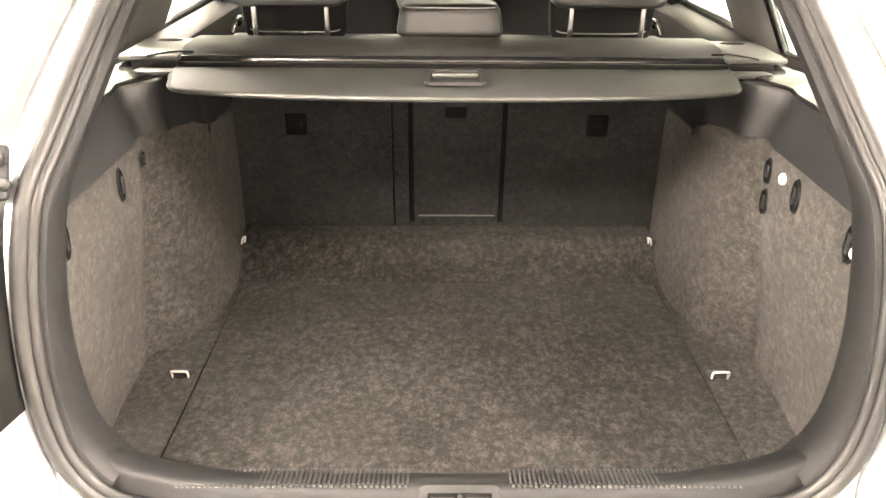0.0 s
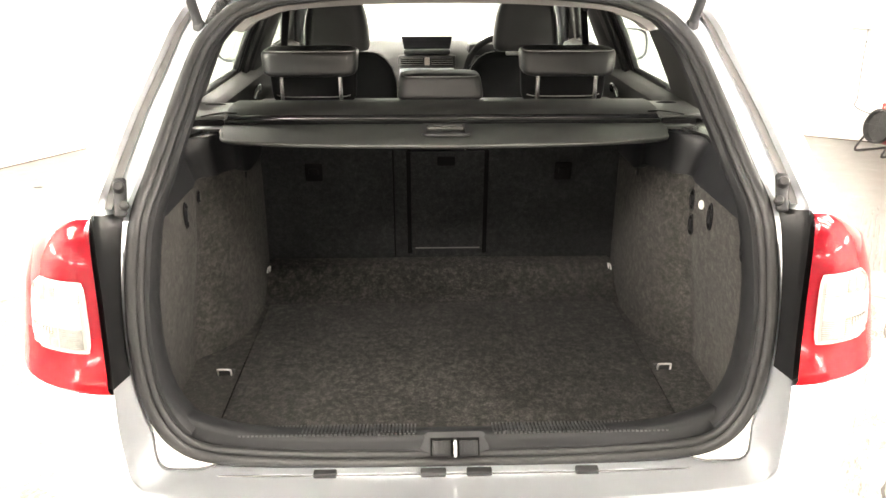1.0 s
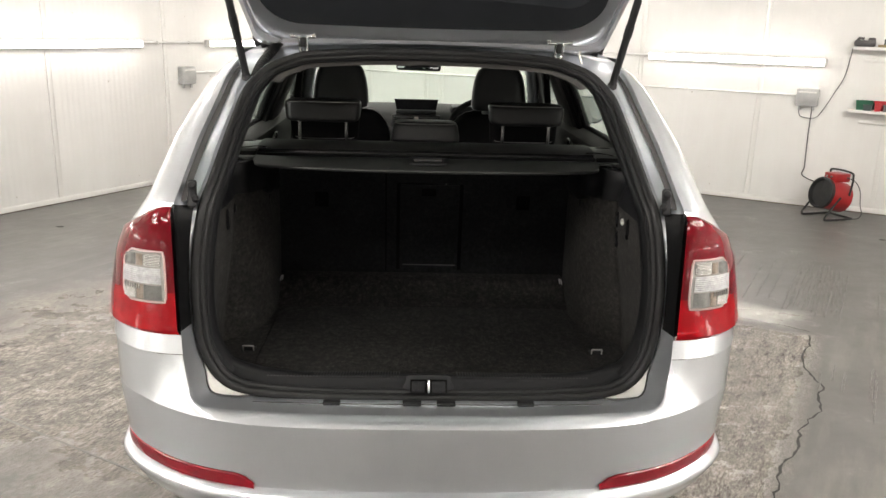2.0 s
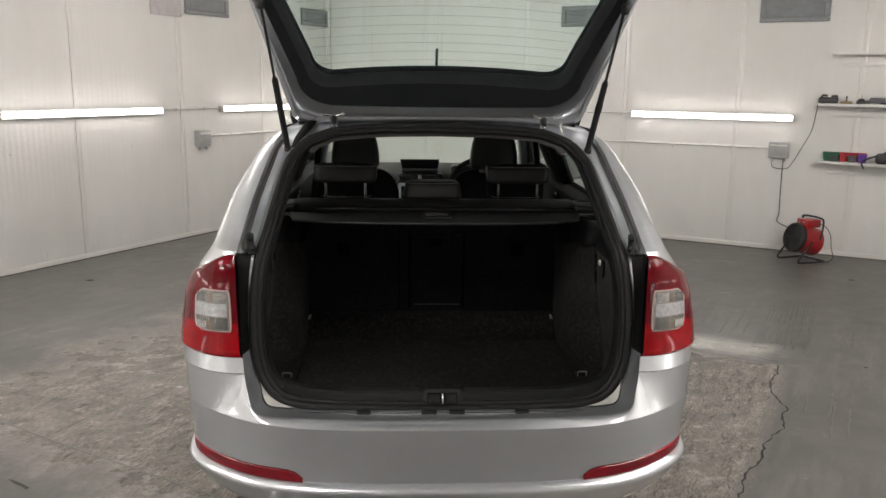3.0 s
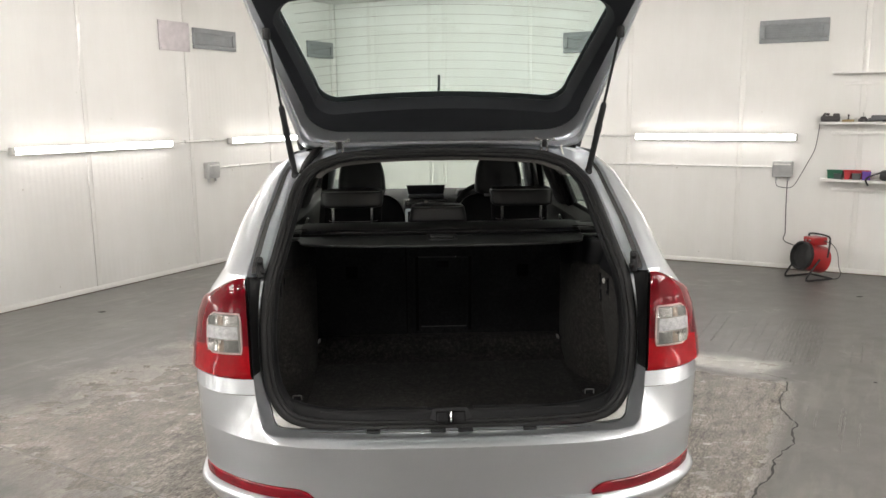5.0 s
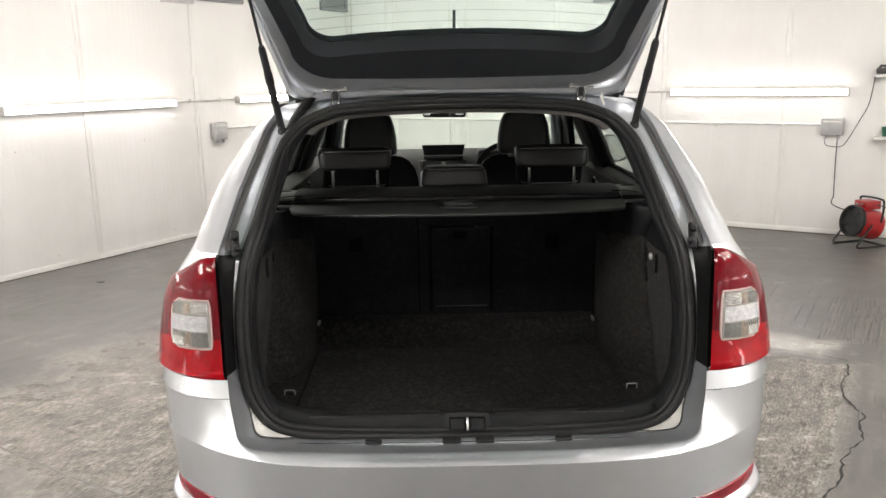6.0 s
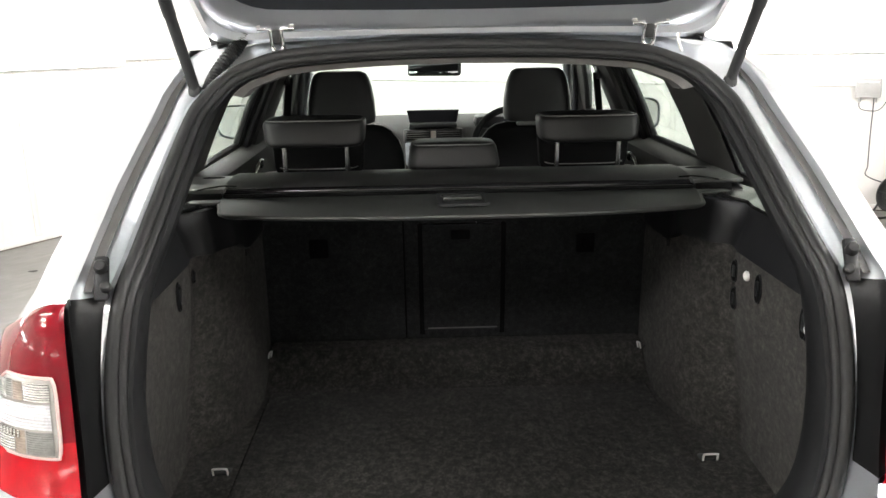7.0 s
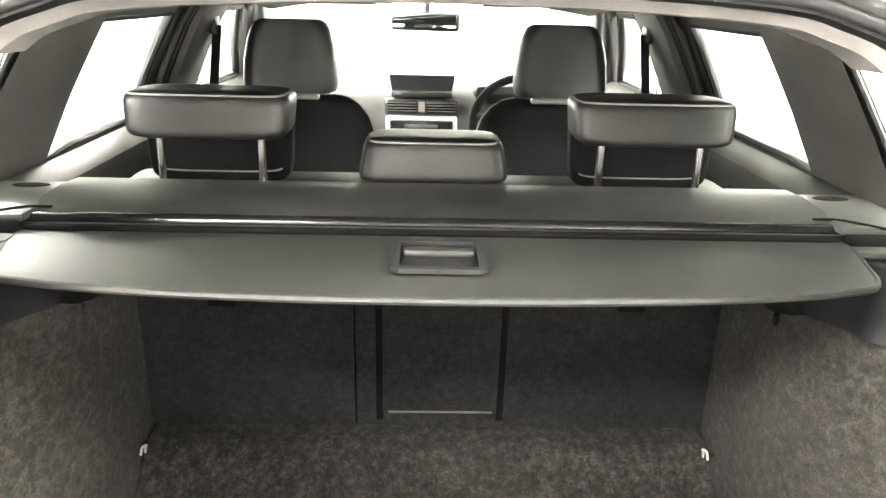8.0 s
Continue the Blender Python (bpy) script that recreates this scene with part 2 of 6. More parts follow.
SILVERTRIM = surface("silver_trim", (0.48, 0.48, 0.48), 0.4, bump=0.1, metal=0.5)
STRIPGREY = surface("dull_strip", (0.09, 0.09, 0.088), 0.6, bump=0.0)
THREAD = surface("grey_thread", (0.30, 0.30, 0.29), 0.8, bump=0.0)
REDLENS = surface("red_lens", (0.15, 0.0006, 0.0055), 0.06, spread=0.12, scale=18, bump=0.0, spec=0.3)
REDLOW = surface("bright_red_lens", (0.34, 0.0012, 0.0058), 0.08, spread=0.15, scale=26, bump=0.0, spec=0.35)
CLEARLENS = surface("clear_lens", (0.33, 0.31, 0.29), 0.12, spread=0.08, scale=40, bump=0.0, metal=0.35, coat=1.0)
REFLECT = surface("red_reflector", (0.25, 0.002, 0.011), 0.25, spread=0.15, bump=0.2, coat=0.3)
GLASS = pane_mat("tinted_glass", (0.76, 0.885, 0.85))
CABGLASS = pane_mat("window_glass", (0.80, 0.90, 0.85))
WALL = wall_mat()
JOINT = surface("wall_backing", (0.66, 0.645, 0.61), 0.6)
FLOOR = floor_mat()
CRACK = surface("crack_dark", (0.035, 0.034, 0.032), 0.9)
CEIL = surface("ceiling_white", (0.75, 0.74, 0.72), 0.6, scale=2)
WHITEPL = surface("white_plastic", (0.72, 0.71, 0.68), 0.4, bump=0.05)
GREYBOX = surface("grey_box", (0.42, 0.42, 0.41), 0.45, bump=0.1)
VENTGREY = surface("vent_grey", (0.26, 0.27, 0.275), 0.5, bump=0.1)
TUBE = glow("lit_tube", (1.0, 0.975, 0.94), TUBE_GLOW)
CEILTUBE = glow("lit_ceiling_tube", (1.0, 0.975, 0.93), CEILING_GLOW)
BLACKGAP = mat("black_gap", (0.004, 0.004, 0.004), 0.8, spec=0.06)
HEATRED = surface("red_enamel", (0.38, 0.014, 0.016), 0.34, bump=0.1, coat=0.4)
BLACKMET = surface("black_metal", (0.020, 0.020, 0.020), 0.45, bump=0.2)
TYRE = surface("tyre_rubber", (0.022, 0.022, 0.022), 0.8, bump=0.3)
CABLE = surface("dark_cable", (0.06, 0.06, 0.06), 0.6, bump=0.0)
SCREEN = surface("dark_screen", (0.012, 0.012, 0.014), 0.2, bump=0.0)
BLUEGREY = surface("radio_face", (0.35, 0.37, 0.40), 0.35, bump=0.1)


# ---- mesh helpers ----
def part(name, bm, material, parent=None, label="", smooth=True):
    me = bpy.data.meshes.new(name)
    if not isinstance(bm, bmesh.types.BMesh):
        verts, faces = bm
        me.from_pydata([tuple(v) for v in verts], [], faces)
        me.update()
    else:
        for v in [v for v in bm.verts if not v.link_faces]:
            bm.verts.remove(v)
        bmesh.ops.recalc_face_normals(bm, faces=bm.faces)
        bm.to_mesh(me)
        bm.free()
    me.materials.append(material)
    if smooth:
        me.shade_smooth()
        me.set_sharp_from_angle(angle=radians(38))
    ob = new(name, me)
    if parent:
        ob.parent = parent
    if label:
        tagged(ob, label)
    return ob


def thing(name, label, category, at=None, group="", kind=""):
    ob = new(name)
    ob.empty_display_size = 0.1
    if at is not None:
        ob.matrix_basis = at
    return tagged(ob, label, category, group, kind)


def holder(name, parent, at=None, label=""):
    ob = new(name)
    ob.empty_display_size = 0.05
    ob.parent = parent
    if at is not None:
        ob.matrix_basis = at
    return tagged(ob, label) if label else ob


def box(bm, c, s, bevel=0.0, turn=None, seg=2):
    """A box about c of full sizes s, its edges rounded by bevel."""
    made = bmesh.ops.create_cube(bm, size=1.0)
    m = Matrix.Translation(c) @ (turn.to_4x4() if turn else Matrix()) @ Matrix.Diagonal((*s, 1))
    bmesh.ops.transform(bm, matrix=m, verts=made["verts"])
    if bevel:
        edges = {e for v in made["verts"] for e in v.link_edges}
        bmesh.ops.bevel(bm, geom=list(edges), offset=bevel, segments=seg, profile=0.5, affect="EDGES", clamp_overlap=True)
    return bm


def boxes(*items):
    bm = bmesh.new()
    for it in items:
        box(bm, *it)
    return bm


def spline(pts, per=6):
    """A smooth curve through the points."""
    p = [Vector(q) for q in pts]
    p = [2 * p[0] - p[1]] + p + [2 * p[-1] - p[-2]]
    out = []
    for i in range(1, len(p) - 2):
        for k in range(per):
            t = k / per
            out.append(0.5 * (2 * p[i] + (p[i + 1] - p[i - 1]) * t + (2 * p[i - 1] - 5 * p[i] + 4 * p[i + 1] - p[i + 2]) * t * t + (3 * p[i] - p[i - 1] - 3 * p[i + 1] + p[i + 2]) * t ** 3))
    out.append(p[-2])
    return out


def tube(bm, pts, r, n=10, closed=False, caps=True):
    """A round bar along the points; r is one radius or one for each."""
    pts = [Vector(p) for p in pts]
    k = len(pts)
    rad = r if isinstance(r, (list, tuple)) else [r] * k
    rings = []
    up = None
    for i, p in enumerate(pts):
        a = pts[i - 1] if (i or closed) else p
        b = pts[(i + 1) % k] if (i < k - 1 or closed) else p
        d = (b - a).normalized()
        if up is None:
            up = Vector((0, 0, 1)) if abs(d.z) < 0.9 else Vector((1, 0, 0))
        s = d.cross(up).normalized()
        up = s.cross(d).normalized()
        rings.append([bm.verts.new(p + rad[i] * (math.cos(2 * math.pi * j / n) * s + math.sin(2 * math.pi * j / n) * up)) for j in range(n)])
    for i in range(k if closed else k - 1):
        for j in range(n):
            bm.faces.new((rings[i][j], rings[i][(j + 1) % n], rings[(i + 1) % k][(j + 1) % n], rings[(i + 1) % k][j]))
    if caps and not closed:
        bm.faces.new(rings[0])
        bm.faces.new(list(reversed(rings[-1])))
    return bm


def lathe(bm, prof, n=24, m=None):
    """Turns the (radius, height) profile about z, then sets it by m."""
    m = m or Matrix()
    rings = [[bm.verts.new(m @ Vector((r * math.cos(2 * math.pi * j / n), r * math.sin(2 * math.pi * j / n), h))) for j in range(n)] for r, h in prof]
    for a, b in zip(rings, rings[1:]):
        for j in range(n):
            bm.faces.new((a[j], a[(j + 1) % n], b[(j + 1) % n], b[j]))
    bm.faces.new(rings[0])
    bm.faces.new(list(reversed(rings[-1])))
    return bm


def loft(rows, bm=None, skip=None, closed=False, thick=0.0):
    """A sheet through rows of points; thick gives it a body on its back."""
    bm = bm or bmesh.new()
    vs = [[bm.verts.new(p) for p in row] for row in rows]
    faces = []
    for i in range(len(vs) - 1):
        w = len(vs[i])
        for j in range(w if closed else w - 1):
            if skip and skip(i, j):
                continue
            faces.append(bm.faces.new((vs[i][j], vs[i][(j + 1) % w], vs[i + 1][(j + 1) % w], vs[i + 1][j])))
    if thick:
        bmesh.ops.recalc_face_normals(bm, faces=faces)
        bmesh.ops.solidify(bm, geom=faces, thickness=thick)
    return bm


def slab(bm, loop, shift):
    """A plate of the outline loop, moved by shift for its thickness."""
    shift = Vector(shift)
    a = [bm.verts.new(Vector(p)) for p in loop]
    b = [bm.verts.new(Vector(p) + shift) for p in loop]
    bm.faces.new(a)
    bm.faces.new(list(reversed(b)))
    n = len(loop)
    for i in range(n):
        bm.faces.new((a[i], b[i], b[(i + 1) % n], a[(i + 1) % n]))
    return bm


def band(bm, outer, inner, shift):
    """A plate between two outlines of the same number of points."""
    shift = Vector(shift)
    n = len(outer)
    q = [[bm.verts.new(Vector(p) + s) for p in loop] for loop, s in ((outer, Vector()), (inner, Vector()), (inner, shift), (outer, shift))]
    for k in range(4):
        a, b = q[k], q[(k + 1) % 4]
        for i in range(n):
            bm.faces.new((a[i], a[(i + 1) % n], b[(i + 1) % n], b[i]))
    return bm


def lerp(x, xs, ys):
    return float(np.interp(x, xs, ys))


def mirror_x(ps):
    return [Vector((-p[0], p[1], p[2])) for p in ps]


# ---- the room ----
CORNER = Vector((-1.09, 8.26, 0))
ALONG_A = Vector((0.512, 0.859, 0)).normalized()
ALONG_B = Vector((ALONG_A.y, -ALONG_A.x, 0))
HIGH, WIDE, DEEP = 3.0, 10.0, 13.0


def frame_of(x, y, at):
    m = Matrix((x, y, Vector((0, 0, 1)))).transposed().to_4x4()
    m.translation = at
    return m


# in each wall's own frame x runs along it to the right as one faces it, y goes into it, z is up
M_LEFT = frame_of(ALONG_A, -ALONG_B, CORNER)
M_BACK = frame_of(ALONG_B, ALONG_A, CORNER)
M_RIGHT = frame_of(-ALONG_A, ALONG_B, CORNER + ALONG_B * WIDE)
M_NEAR = frame_of(-ALONG_B, -ALONG_A, CORNER - ALONG_A * DEEP + ALONG_B * WIDE)

STRIP = surface("joint_cream", (0.765, 0.752, 0.715), 0.16, spread=0.03, scale=3, bump=0.05)
PANEL_MESHES = {}


def wall(name, m, x0, x1, joints, label):
    w = part(name, boxes(((((x0 + x1) / 2), 0.10, HIGH / 2), (x1 - x0 + 0.3, 0.15, HIGH))), JOINT, None, label, smooth=False)
    w.matrix_basis = m
    tagged(w, kind="structure")
    edges = [x0] + [j for j in sorted(joints) if x0 + 0.05 < j < x1 - 0.05] + [x1]
    for a, b in zip(edges, edges[1:]):
        size = round(b - a - 0.006, 3)
        if size not in PANEL_MESHES:
            p = part("wall_panel", boxes(((0, 0, 0), (size, 0.03, HIGH - 0.004), 0.004)), WALL, w)
            PANEL_MESHES[size] = p.data
        else:
            p = new("wall_panel", PANEL_MESHES[size])
            p.parent = w
        p.location = ((a + b) / 2, 0.012, HIGH / 2)
    for j in edges[1:-1]:
        part("joint_strip", boxes(((j + 0.022, -0.0035, HIGH / 2), (0.048, 0.004, HIGH - 0.01), 0.001)), STRIP, w)
    base = part("baseboard", boxes((((x0 + x1) / 2, -0.010, 0.025), (x1 - x0, 0.010, 0.05), 0.003)), WALL, w)
    part("foot_dirt", boxes((((x0 + x1) / 2, -0.017, 0.004), (x1 - x0, 0.004, 0.008), 0.001)), FOOTDIRT, w, "brown dirt along the wall's foot")
    return w


FOOTDIRT = surface("foot_dirt", (0.14, 0.11, 0.08), 0.9, spread=0.6, scale=5)
wall("wall_left", M_LEFT, -DEEP, 0.0, [-0.12 - 1.253 * k for k in range(11)], "white panelled wall with vertical joints")
wall("wall_back", M_BACK, 0.0, WIDE, [.50, .60, 1.38, 1.58, 2.70, 3.87, 5.03, 6.13, 7.3, 8.5], "white panelled wall with vertical joints and shelves")
wall("wall_right", M_RIGHT, 0.0, DEEP, [1.25 * k for k in range(1, 11)], "white panelled wall")
wall("wall_near", M_NEAR, 0.0, WIDE, [1.16 * k for k in range(1, 9)], "white panelled wall")

fl = [CORNER + ALONG_B * u - ALONG_A * v for u, v in ((-0.3, -0.3), (WIDE + 0.3, -0.3), (WIDE + 0.3, DEEP + 0.3), (-0.3, DEEP + 0.3))]
floor = part("floor", slab(bmesh.new(), fl, (0, 0, -0.1)), FLOOR, None, "grey worn concrete floor with cracks", smooth=False)
tagged(floor, kind="structure")
ceiling = part("ceiling", slab(bmesh.new(), [p + Vector((0, 0, HIGH)) for p in fl], (0, 0, 0.1)), CEIL, None, "plain white ceiling", smooth=False)
tagged(ceiling, kind="structure")


def crack(points, width, seed):
    """A jagged dark split, as a thin strip with an uneven width."""
    rnd = random.Random(seed)
    line = []
    for a, b in zip(points, points[1:]):
        a, b = Vector((*a, 0)), Vector((*b, 0))
        steps = max(2, int((b - a).length / 0.030))
        side = Vector((-(b - a).y, (b - a).x, 0)).normalized()
        line += [a.lerp(b, k / steps) + side * rnd.uniform(-0.008, 0.008) for k in range(steps)]
    rows = []
    for i, p in enumerate(line[:-1]):
        side = (line[i + 1] - p).cross(Vector((0, 0, 1))).normalized() * width * rnd.uniform(0.35, 1.2)
        rows.append([p - side + Vector((0, 0, 0.0025)), p + side + Vector((0, 0, 0.0025))])
    return loft(rows)


CRACK_LINE = [(1.26, 0.49), (1.30, 0.57), (1.36, 0.67), (1.47, 0.77), (1.54, 0.92), (1.63, 1.02), (1.73, 1.10), (1.78, 1.24), (1.85, 1.34), (1.86, 1.42), (1.87, 1.57), (1.94, 1.72), (2.07, 1.90), (2.13, 2.05)]
part("crack", crack([(1.1, 0.3)] + CRACK_LINE, 0.0055, 3), CRACK, floor, smooth=False)
part("crack", crack([(2.13, 2.05), (2.03, 2.14), (1.89, 2.23), (1.72, 2.30), (1.2, 2.5)], 0.004, 4), CRACK, floor, smooth=False)
part("crack", crack([(-1.76, 0.66), (-1.68, 0.60), (-1.59, 0.54)], 0.008, 5), CRACK, floor, smooth=False)
# joint between two bays
part("joint_lip", tube(bmesh.new(), spline([(-3.6, 2.17, -.005), (-2.22, 1.345, -.004), (-1.56, 0.925, -.005), (-0.9, 0.52, -.004), (-0.2, 0.1, -.005)], 6), 0.0075, 6), surface("lip_mortar", (0.17, 0.16, 0.145), 0.5, spread=0.25, scale=14), floor, "low mortar lip along a floor joint")


def ridge(bm, x, y, length, r, rnd):
    """A low trowel ridge along the streaks, broken here and there."""
    at, on = 0.0, True
    while at < length:
        step = rnd.uniform(0.15, 0.7) if on else rnd.uniform(0.01, 0.05)
        step = min(step, length - at + 0.001)
        if on and step > 0.03:
            n = max(3, int(step / 0.03))
            pts = [Vector((x, y, -r * 0.25)) + ALONG_A * (at + step * k / n) + ALONG_B * rnd.uniform(-0.0025, 0.0025) for k in range(n + 1)]
            tube(bm, pts, [r * (0.3 if k in (0, n) else rnd.uniform(0.7, 1.1)) for k in range(n + 1)], 6)
        at, on = at + step, not on


rnd = random.Random(8)
bm = bmesh.new()
for x, y, length, n, gap in ((2.16, 2.45, 1.15, 13, 0.026), (2.01, 2.66, 1.0, 3, 0.07), (1.86, 2.90, 1.1, 2, 0.10), (2.70, 2.37, 0.6, 3, 0.06), (1.84, 1.36, 0.35, 3, 0.05), (1.95, 1.12, 0.40, 2, 0.09), (1.88, 0.97, 0.58, 1, 0.05)):
    for k in range(n):
        p = Vector((x, y, 0)) + ALONG_B * gap * k + ALONG_A * rnd.uniform(-0.08, 0.08)
        ridge(bm, p.x, p.y, length * rnd.uniform(0.75, 1.1), rnd.uniform(0.006, 0.0085), rnd)
tagged(part("trowel_ridges", bm, surface("ridge_mortar", (0.150, 0.144, 0.133), 0.40, spread=0.25, scale=30), floor, "low mortar ridges left by a trowel"), kind="stuff")
for x, y, r in ((-2.73, 4.1, 0.035), (3.74, 4.13, 0.03), (1.72, 2.95, 0.012), (1.90, 3.05, 0.010), (2.62, 1.95, 0.014), (2.85, 1.62, 0.014)):
    part("floor_spot", slab(bmesh.new(), [Vector((x + r * rnd.uniform(0.6, 1.1) * math.cos(a), y + r * 0.7 * rnd.uniform(0.6, 1.1) * math.sin(a), 0.0006)) for a in [2 * math.pi * k / 9 for k in range(9)]], (0, 0, 0.0012)), CRACK, floor)


def tube_light(m, x0, x1, z, group="wall tubes"):
    t = thing("tube_light", "lit white fluorescent tube on a slim batten", "light", m @ pose((x0 + x1) / 2, -0.004, z), group)
    half = (x1 - x0) / 2
    part("batten", boxes(((0, -0.024, 0), (2 * half, 0.044, 0.066), 0.006)), WHITEPL, t)
    bow = [(-0.047 - 0.026 * math.sin(a), 0.027 * math.cos(a)) for a in [math.pi * k / 10 for k in range(11)]]
    part("tube", loft([[Vector((x, y, z)) for y, z in bow] for x in (-half + 0.02, 0, half - 0.02)]), TUBE, t, "glowing white diffuser")
    for s in (-1, 1):
        part("end_cap", boxes(((s * (half - 0.010), -0.040, 0), (0.020, 0.074, 0.070), 0.008)), WHITEPL, t)
    return t


tube_light(M_LEFT, -4.63, -2.91, 1.332)
tube_light(M_LEFT, -2.09, -0.40, 1.332)
tube_light(M_LEFT, -7.1, -5.4, 1.335)
tube_light(M_LEFT, -9.7, -8.0, 1.335)
# unseen tube, added to throw more light into the boot
tube_light(M_LEFT, -12.3, -10.6, 1.335)
for x in (1.9, 4.5, 7.1, 9.7):
    tube_light(M_RIGHT, x, x + 1.7, 1.335)
# two unseen tubes added on the near wall to light the boot
tube_light(M_NEAR, 3.2, 4.9, 1.335)
tube_light(M_NEAR, 6.6, 8.3, 1.335)
tube_light(M_BACK, 3.97, 5.60, 1.335)
tube_light(M_BACK, 0.9, 2.55, 1.335)


def ceiling_tube(u, v):
    m = frame_of(ALONG_B, ALONG_A, CORNER + ALONG_B * u - ALONG_A * v + Vector((0, 0, HIGH - 0.004)))
    t = thing("ceiling_tube_light", "lit fluorescent tube under the white ceiling, out of view", "light", m, "ceiling tubes")
    part("batten", boxes(((0, 0, -0.02), (1.6, 0.05, 0.034), 0.006)), WHITEPL, t)
    part("tube", tube(bmesh.new(), [(-0.78, 0, -0.062), (0.78, 0, -0.062)], 0.026, 14), CEILTUBE, t)


for v in (4.1, 4.8, 5.5, 6.3):
    ceiling_tube(7.9, v)
# unseen left row, added to brighten the boot and the left side
for v in (2.6, 5.4, 8.4, 9.3, 10.2):
    ceiling_tube(2.2, v)
# unseen tube added behind the tail to lift boot and bumper
ceiling_tube(4.9, 9.0)


def conduit(m, x0, x1, z, label="thin white conduit along the wall"):
    c = thing("conduit", label, "pipe", m @ pose(x0, -0.003, z), "wall conduits")
    part("pipe", tube(bmesh.new(), [(0, -0.010, 0), (x1 - x0, -0.010, 0)], 0.010, 10), WHITEPL, c)
    n = max(2, int((x1 - x0) / 0.6))
    for k in range(n):
        part("clip", boxes((((k + 0.5) * (x1 - x0) / n, -0.010, 0), (0.018, 0.026, 0.03), 0.004)), WHITEPL, c)


conduit(M_LEFT, -2.90, -2.10, 1.342)
conduit(M_LEFT, -2.28, -0.05, 1.05)
conduit(M_BACK, 0.05, 5.38, 1.035)
conduit(M_BACK, 2.56, 3.96, 1.345)
conduit(M_LEFT, -5.39, -4.64, 1.342)


def junction_box(m, x, z, w, h, label):
    j = thing("junction_box", label, "socket", m @ pose(x, -0.004, z), "wall boxes")
    part("case", boxes(((0, -0.04, 0), (w, 0.076, h), 0.012)), GREYBOX, j)
    part("lid", boxes(((0, -0.081, h * 0.1), (w * 0.94, 0.008, h * 0.74), 0.003)), GREYBOX, j)
    part("lip", boxes(((0, -0.086, h * 0.30), (w * 0.8, 0.010, 0.014), 0.003)), WHITEPL, j)
    for s in (-0.3, 0.3):
        part("gland", lathe(bmesh.new(), [(0.013, -0.02), (0.013, 0.02)], 10, Matrix.Translation((s * w, -0.04, -h / 2 - 0.016))), GREYBOX, j)


junction_box(M_BACK, 5.48, 1.02, 0.19, 0.16, "grey plastic socket box with lid on the wall")
junction_box(M_LEFT, -2.38, 1.03, 0.17, 0.17, "grey plastic switch box on the wall")


def wall_vent(m, x, z, w, h):
    v = thing("wall_vent", "grey rectangular louvred vent in the wall", "vent", m @ pose(x, -0.004, z), "wall vents")
    part("backing", boxes(((0, -0.002, 0), (w - 0.02, 0.006, h - 0.02), 0.0)), VENTGREY, v, smooth=False)
    for c, s in (((0, -0.014, h / 2 - 0.025), (w, 0.03, 0.05)), ((0, -0.014, -h / 2 + 0.02), (w, 0.03, 0.04)), ((-w / 2 + 0.025, -0.014, 0), (0.05, 0.03, h - 0.09)), ((w / 2 - 0.025, -0.014, 0), (0.05, 0.03, h - 0.09))):
        part("frame", boxes((c, s, 0.005)), VENTGREY, v)
    for k in range(6):
        part("slat", boxes(((0, -0.012, -h / 2 + 0.055 + k * (h - 0.11) / 5), (w - 0.1, 0.010, 0.021), 0.002, Euler((0.25, 0, 0)).to_matrix())), VENTGREY, v)


wall_vent(M_LEFT, -2.20, 2.40, 0.62, 0.21)
wall_vent(M_LEFT, -0.36, 2.41, 0.52, 0.20)
wall_vent(M_BACK, 5.505, 2.365, 0.63, 0.22)
wall_vent(M_BACK, 3.43, 2.365, 0.60, 0.22)

board = thing("wall_board", "plain off-white square board fixed to the wall", "board", M_LEFT @ pose(-2.755, -0.004, 2.40))
part("sheet", boxes(((0, -0.006, 0), (0.40, 0.012, 0.29), 0.002)), surface("board_white", (0.60, 0.55, 0.56), 0.5), board)
for sx in (-0.18, 0.18):
    for sz in (-0.125, 0.125):
        part("screw", lathe(bmesh.new(), [(0.006, 0), (0.004, 0.003)], 8, Matrix.Translation((sx, -0.012, sz)) @ Matrix.Rotation(radians(90), 4, "X")), STEEL, board)


def wall_shelf(x0, x1, z, d, first):
    s = thing("wall_shelf", "white painted wooden shelf on a wall batten", "shelf", M_BACK @ pose(x0, -0.004, z), "wall shelves")
    w = x1 - x0
    part("board", slab(bmesh.new(), [(0, 0, -0.011), (w, 0, -0.011), (w, -d, -0.011), (0.9, -d, -0.011), (0, -first, -0.011)], (0, 0, 0.022)), WALL, s, smooth=False)
    part("batten", boxes((((x1 - x0) / 2 + 0.05, -0.012, -0.10), (x1 - x0 - 0.1, 0.022, 0.03), 0.003)), WALL, s)


wall_shelf(5.88, 8.6, 1.95, 0.14, 0.12)
wall_shelf(5.80, 8.6, 1.475, 0.20, 0.18)
wall_shelf(5.83, 8.6, 0.93, 0.33, 0.14)


def on_shelf(x, z, y=-0.1):
    return M_BACK @ pose(x, y, z)


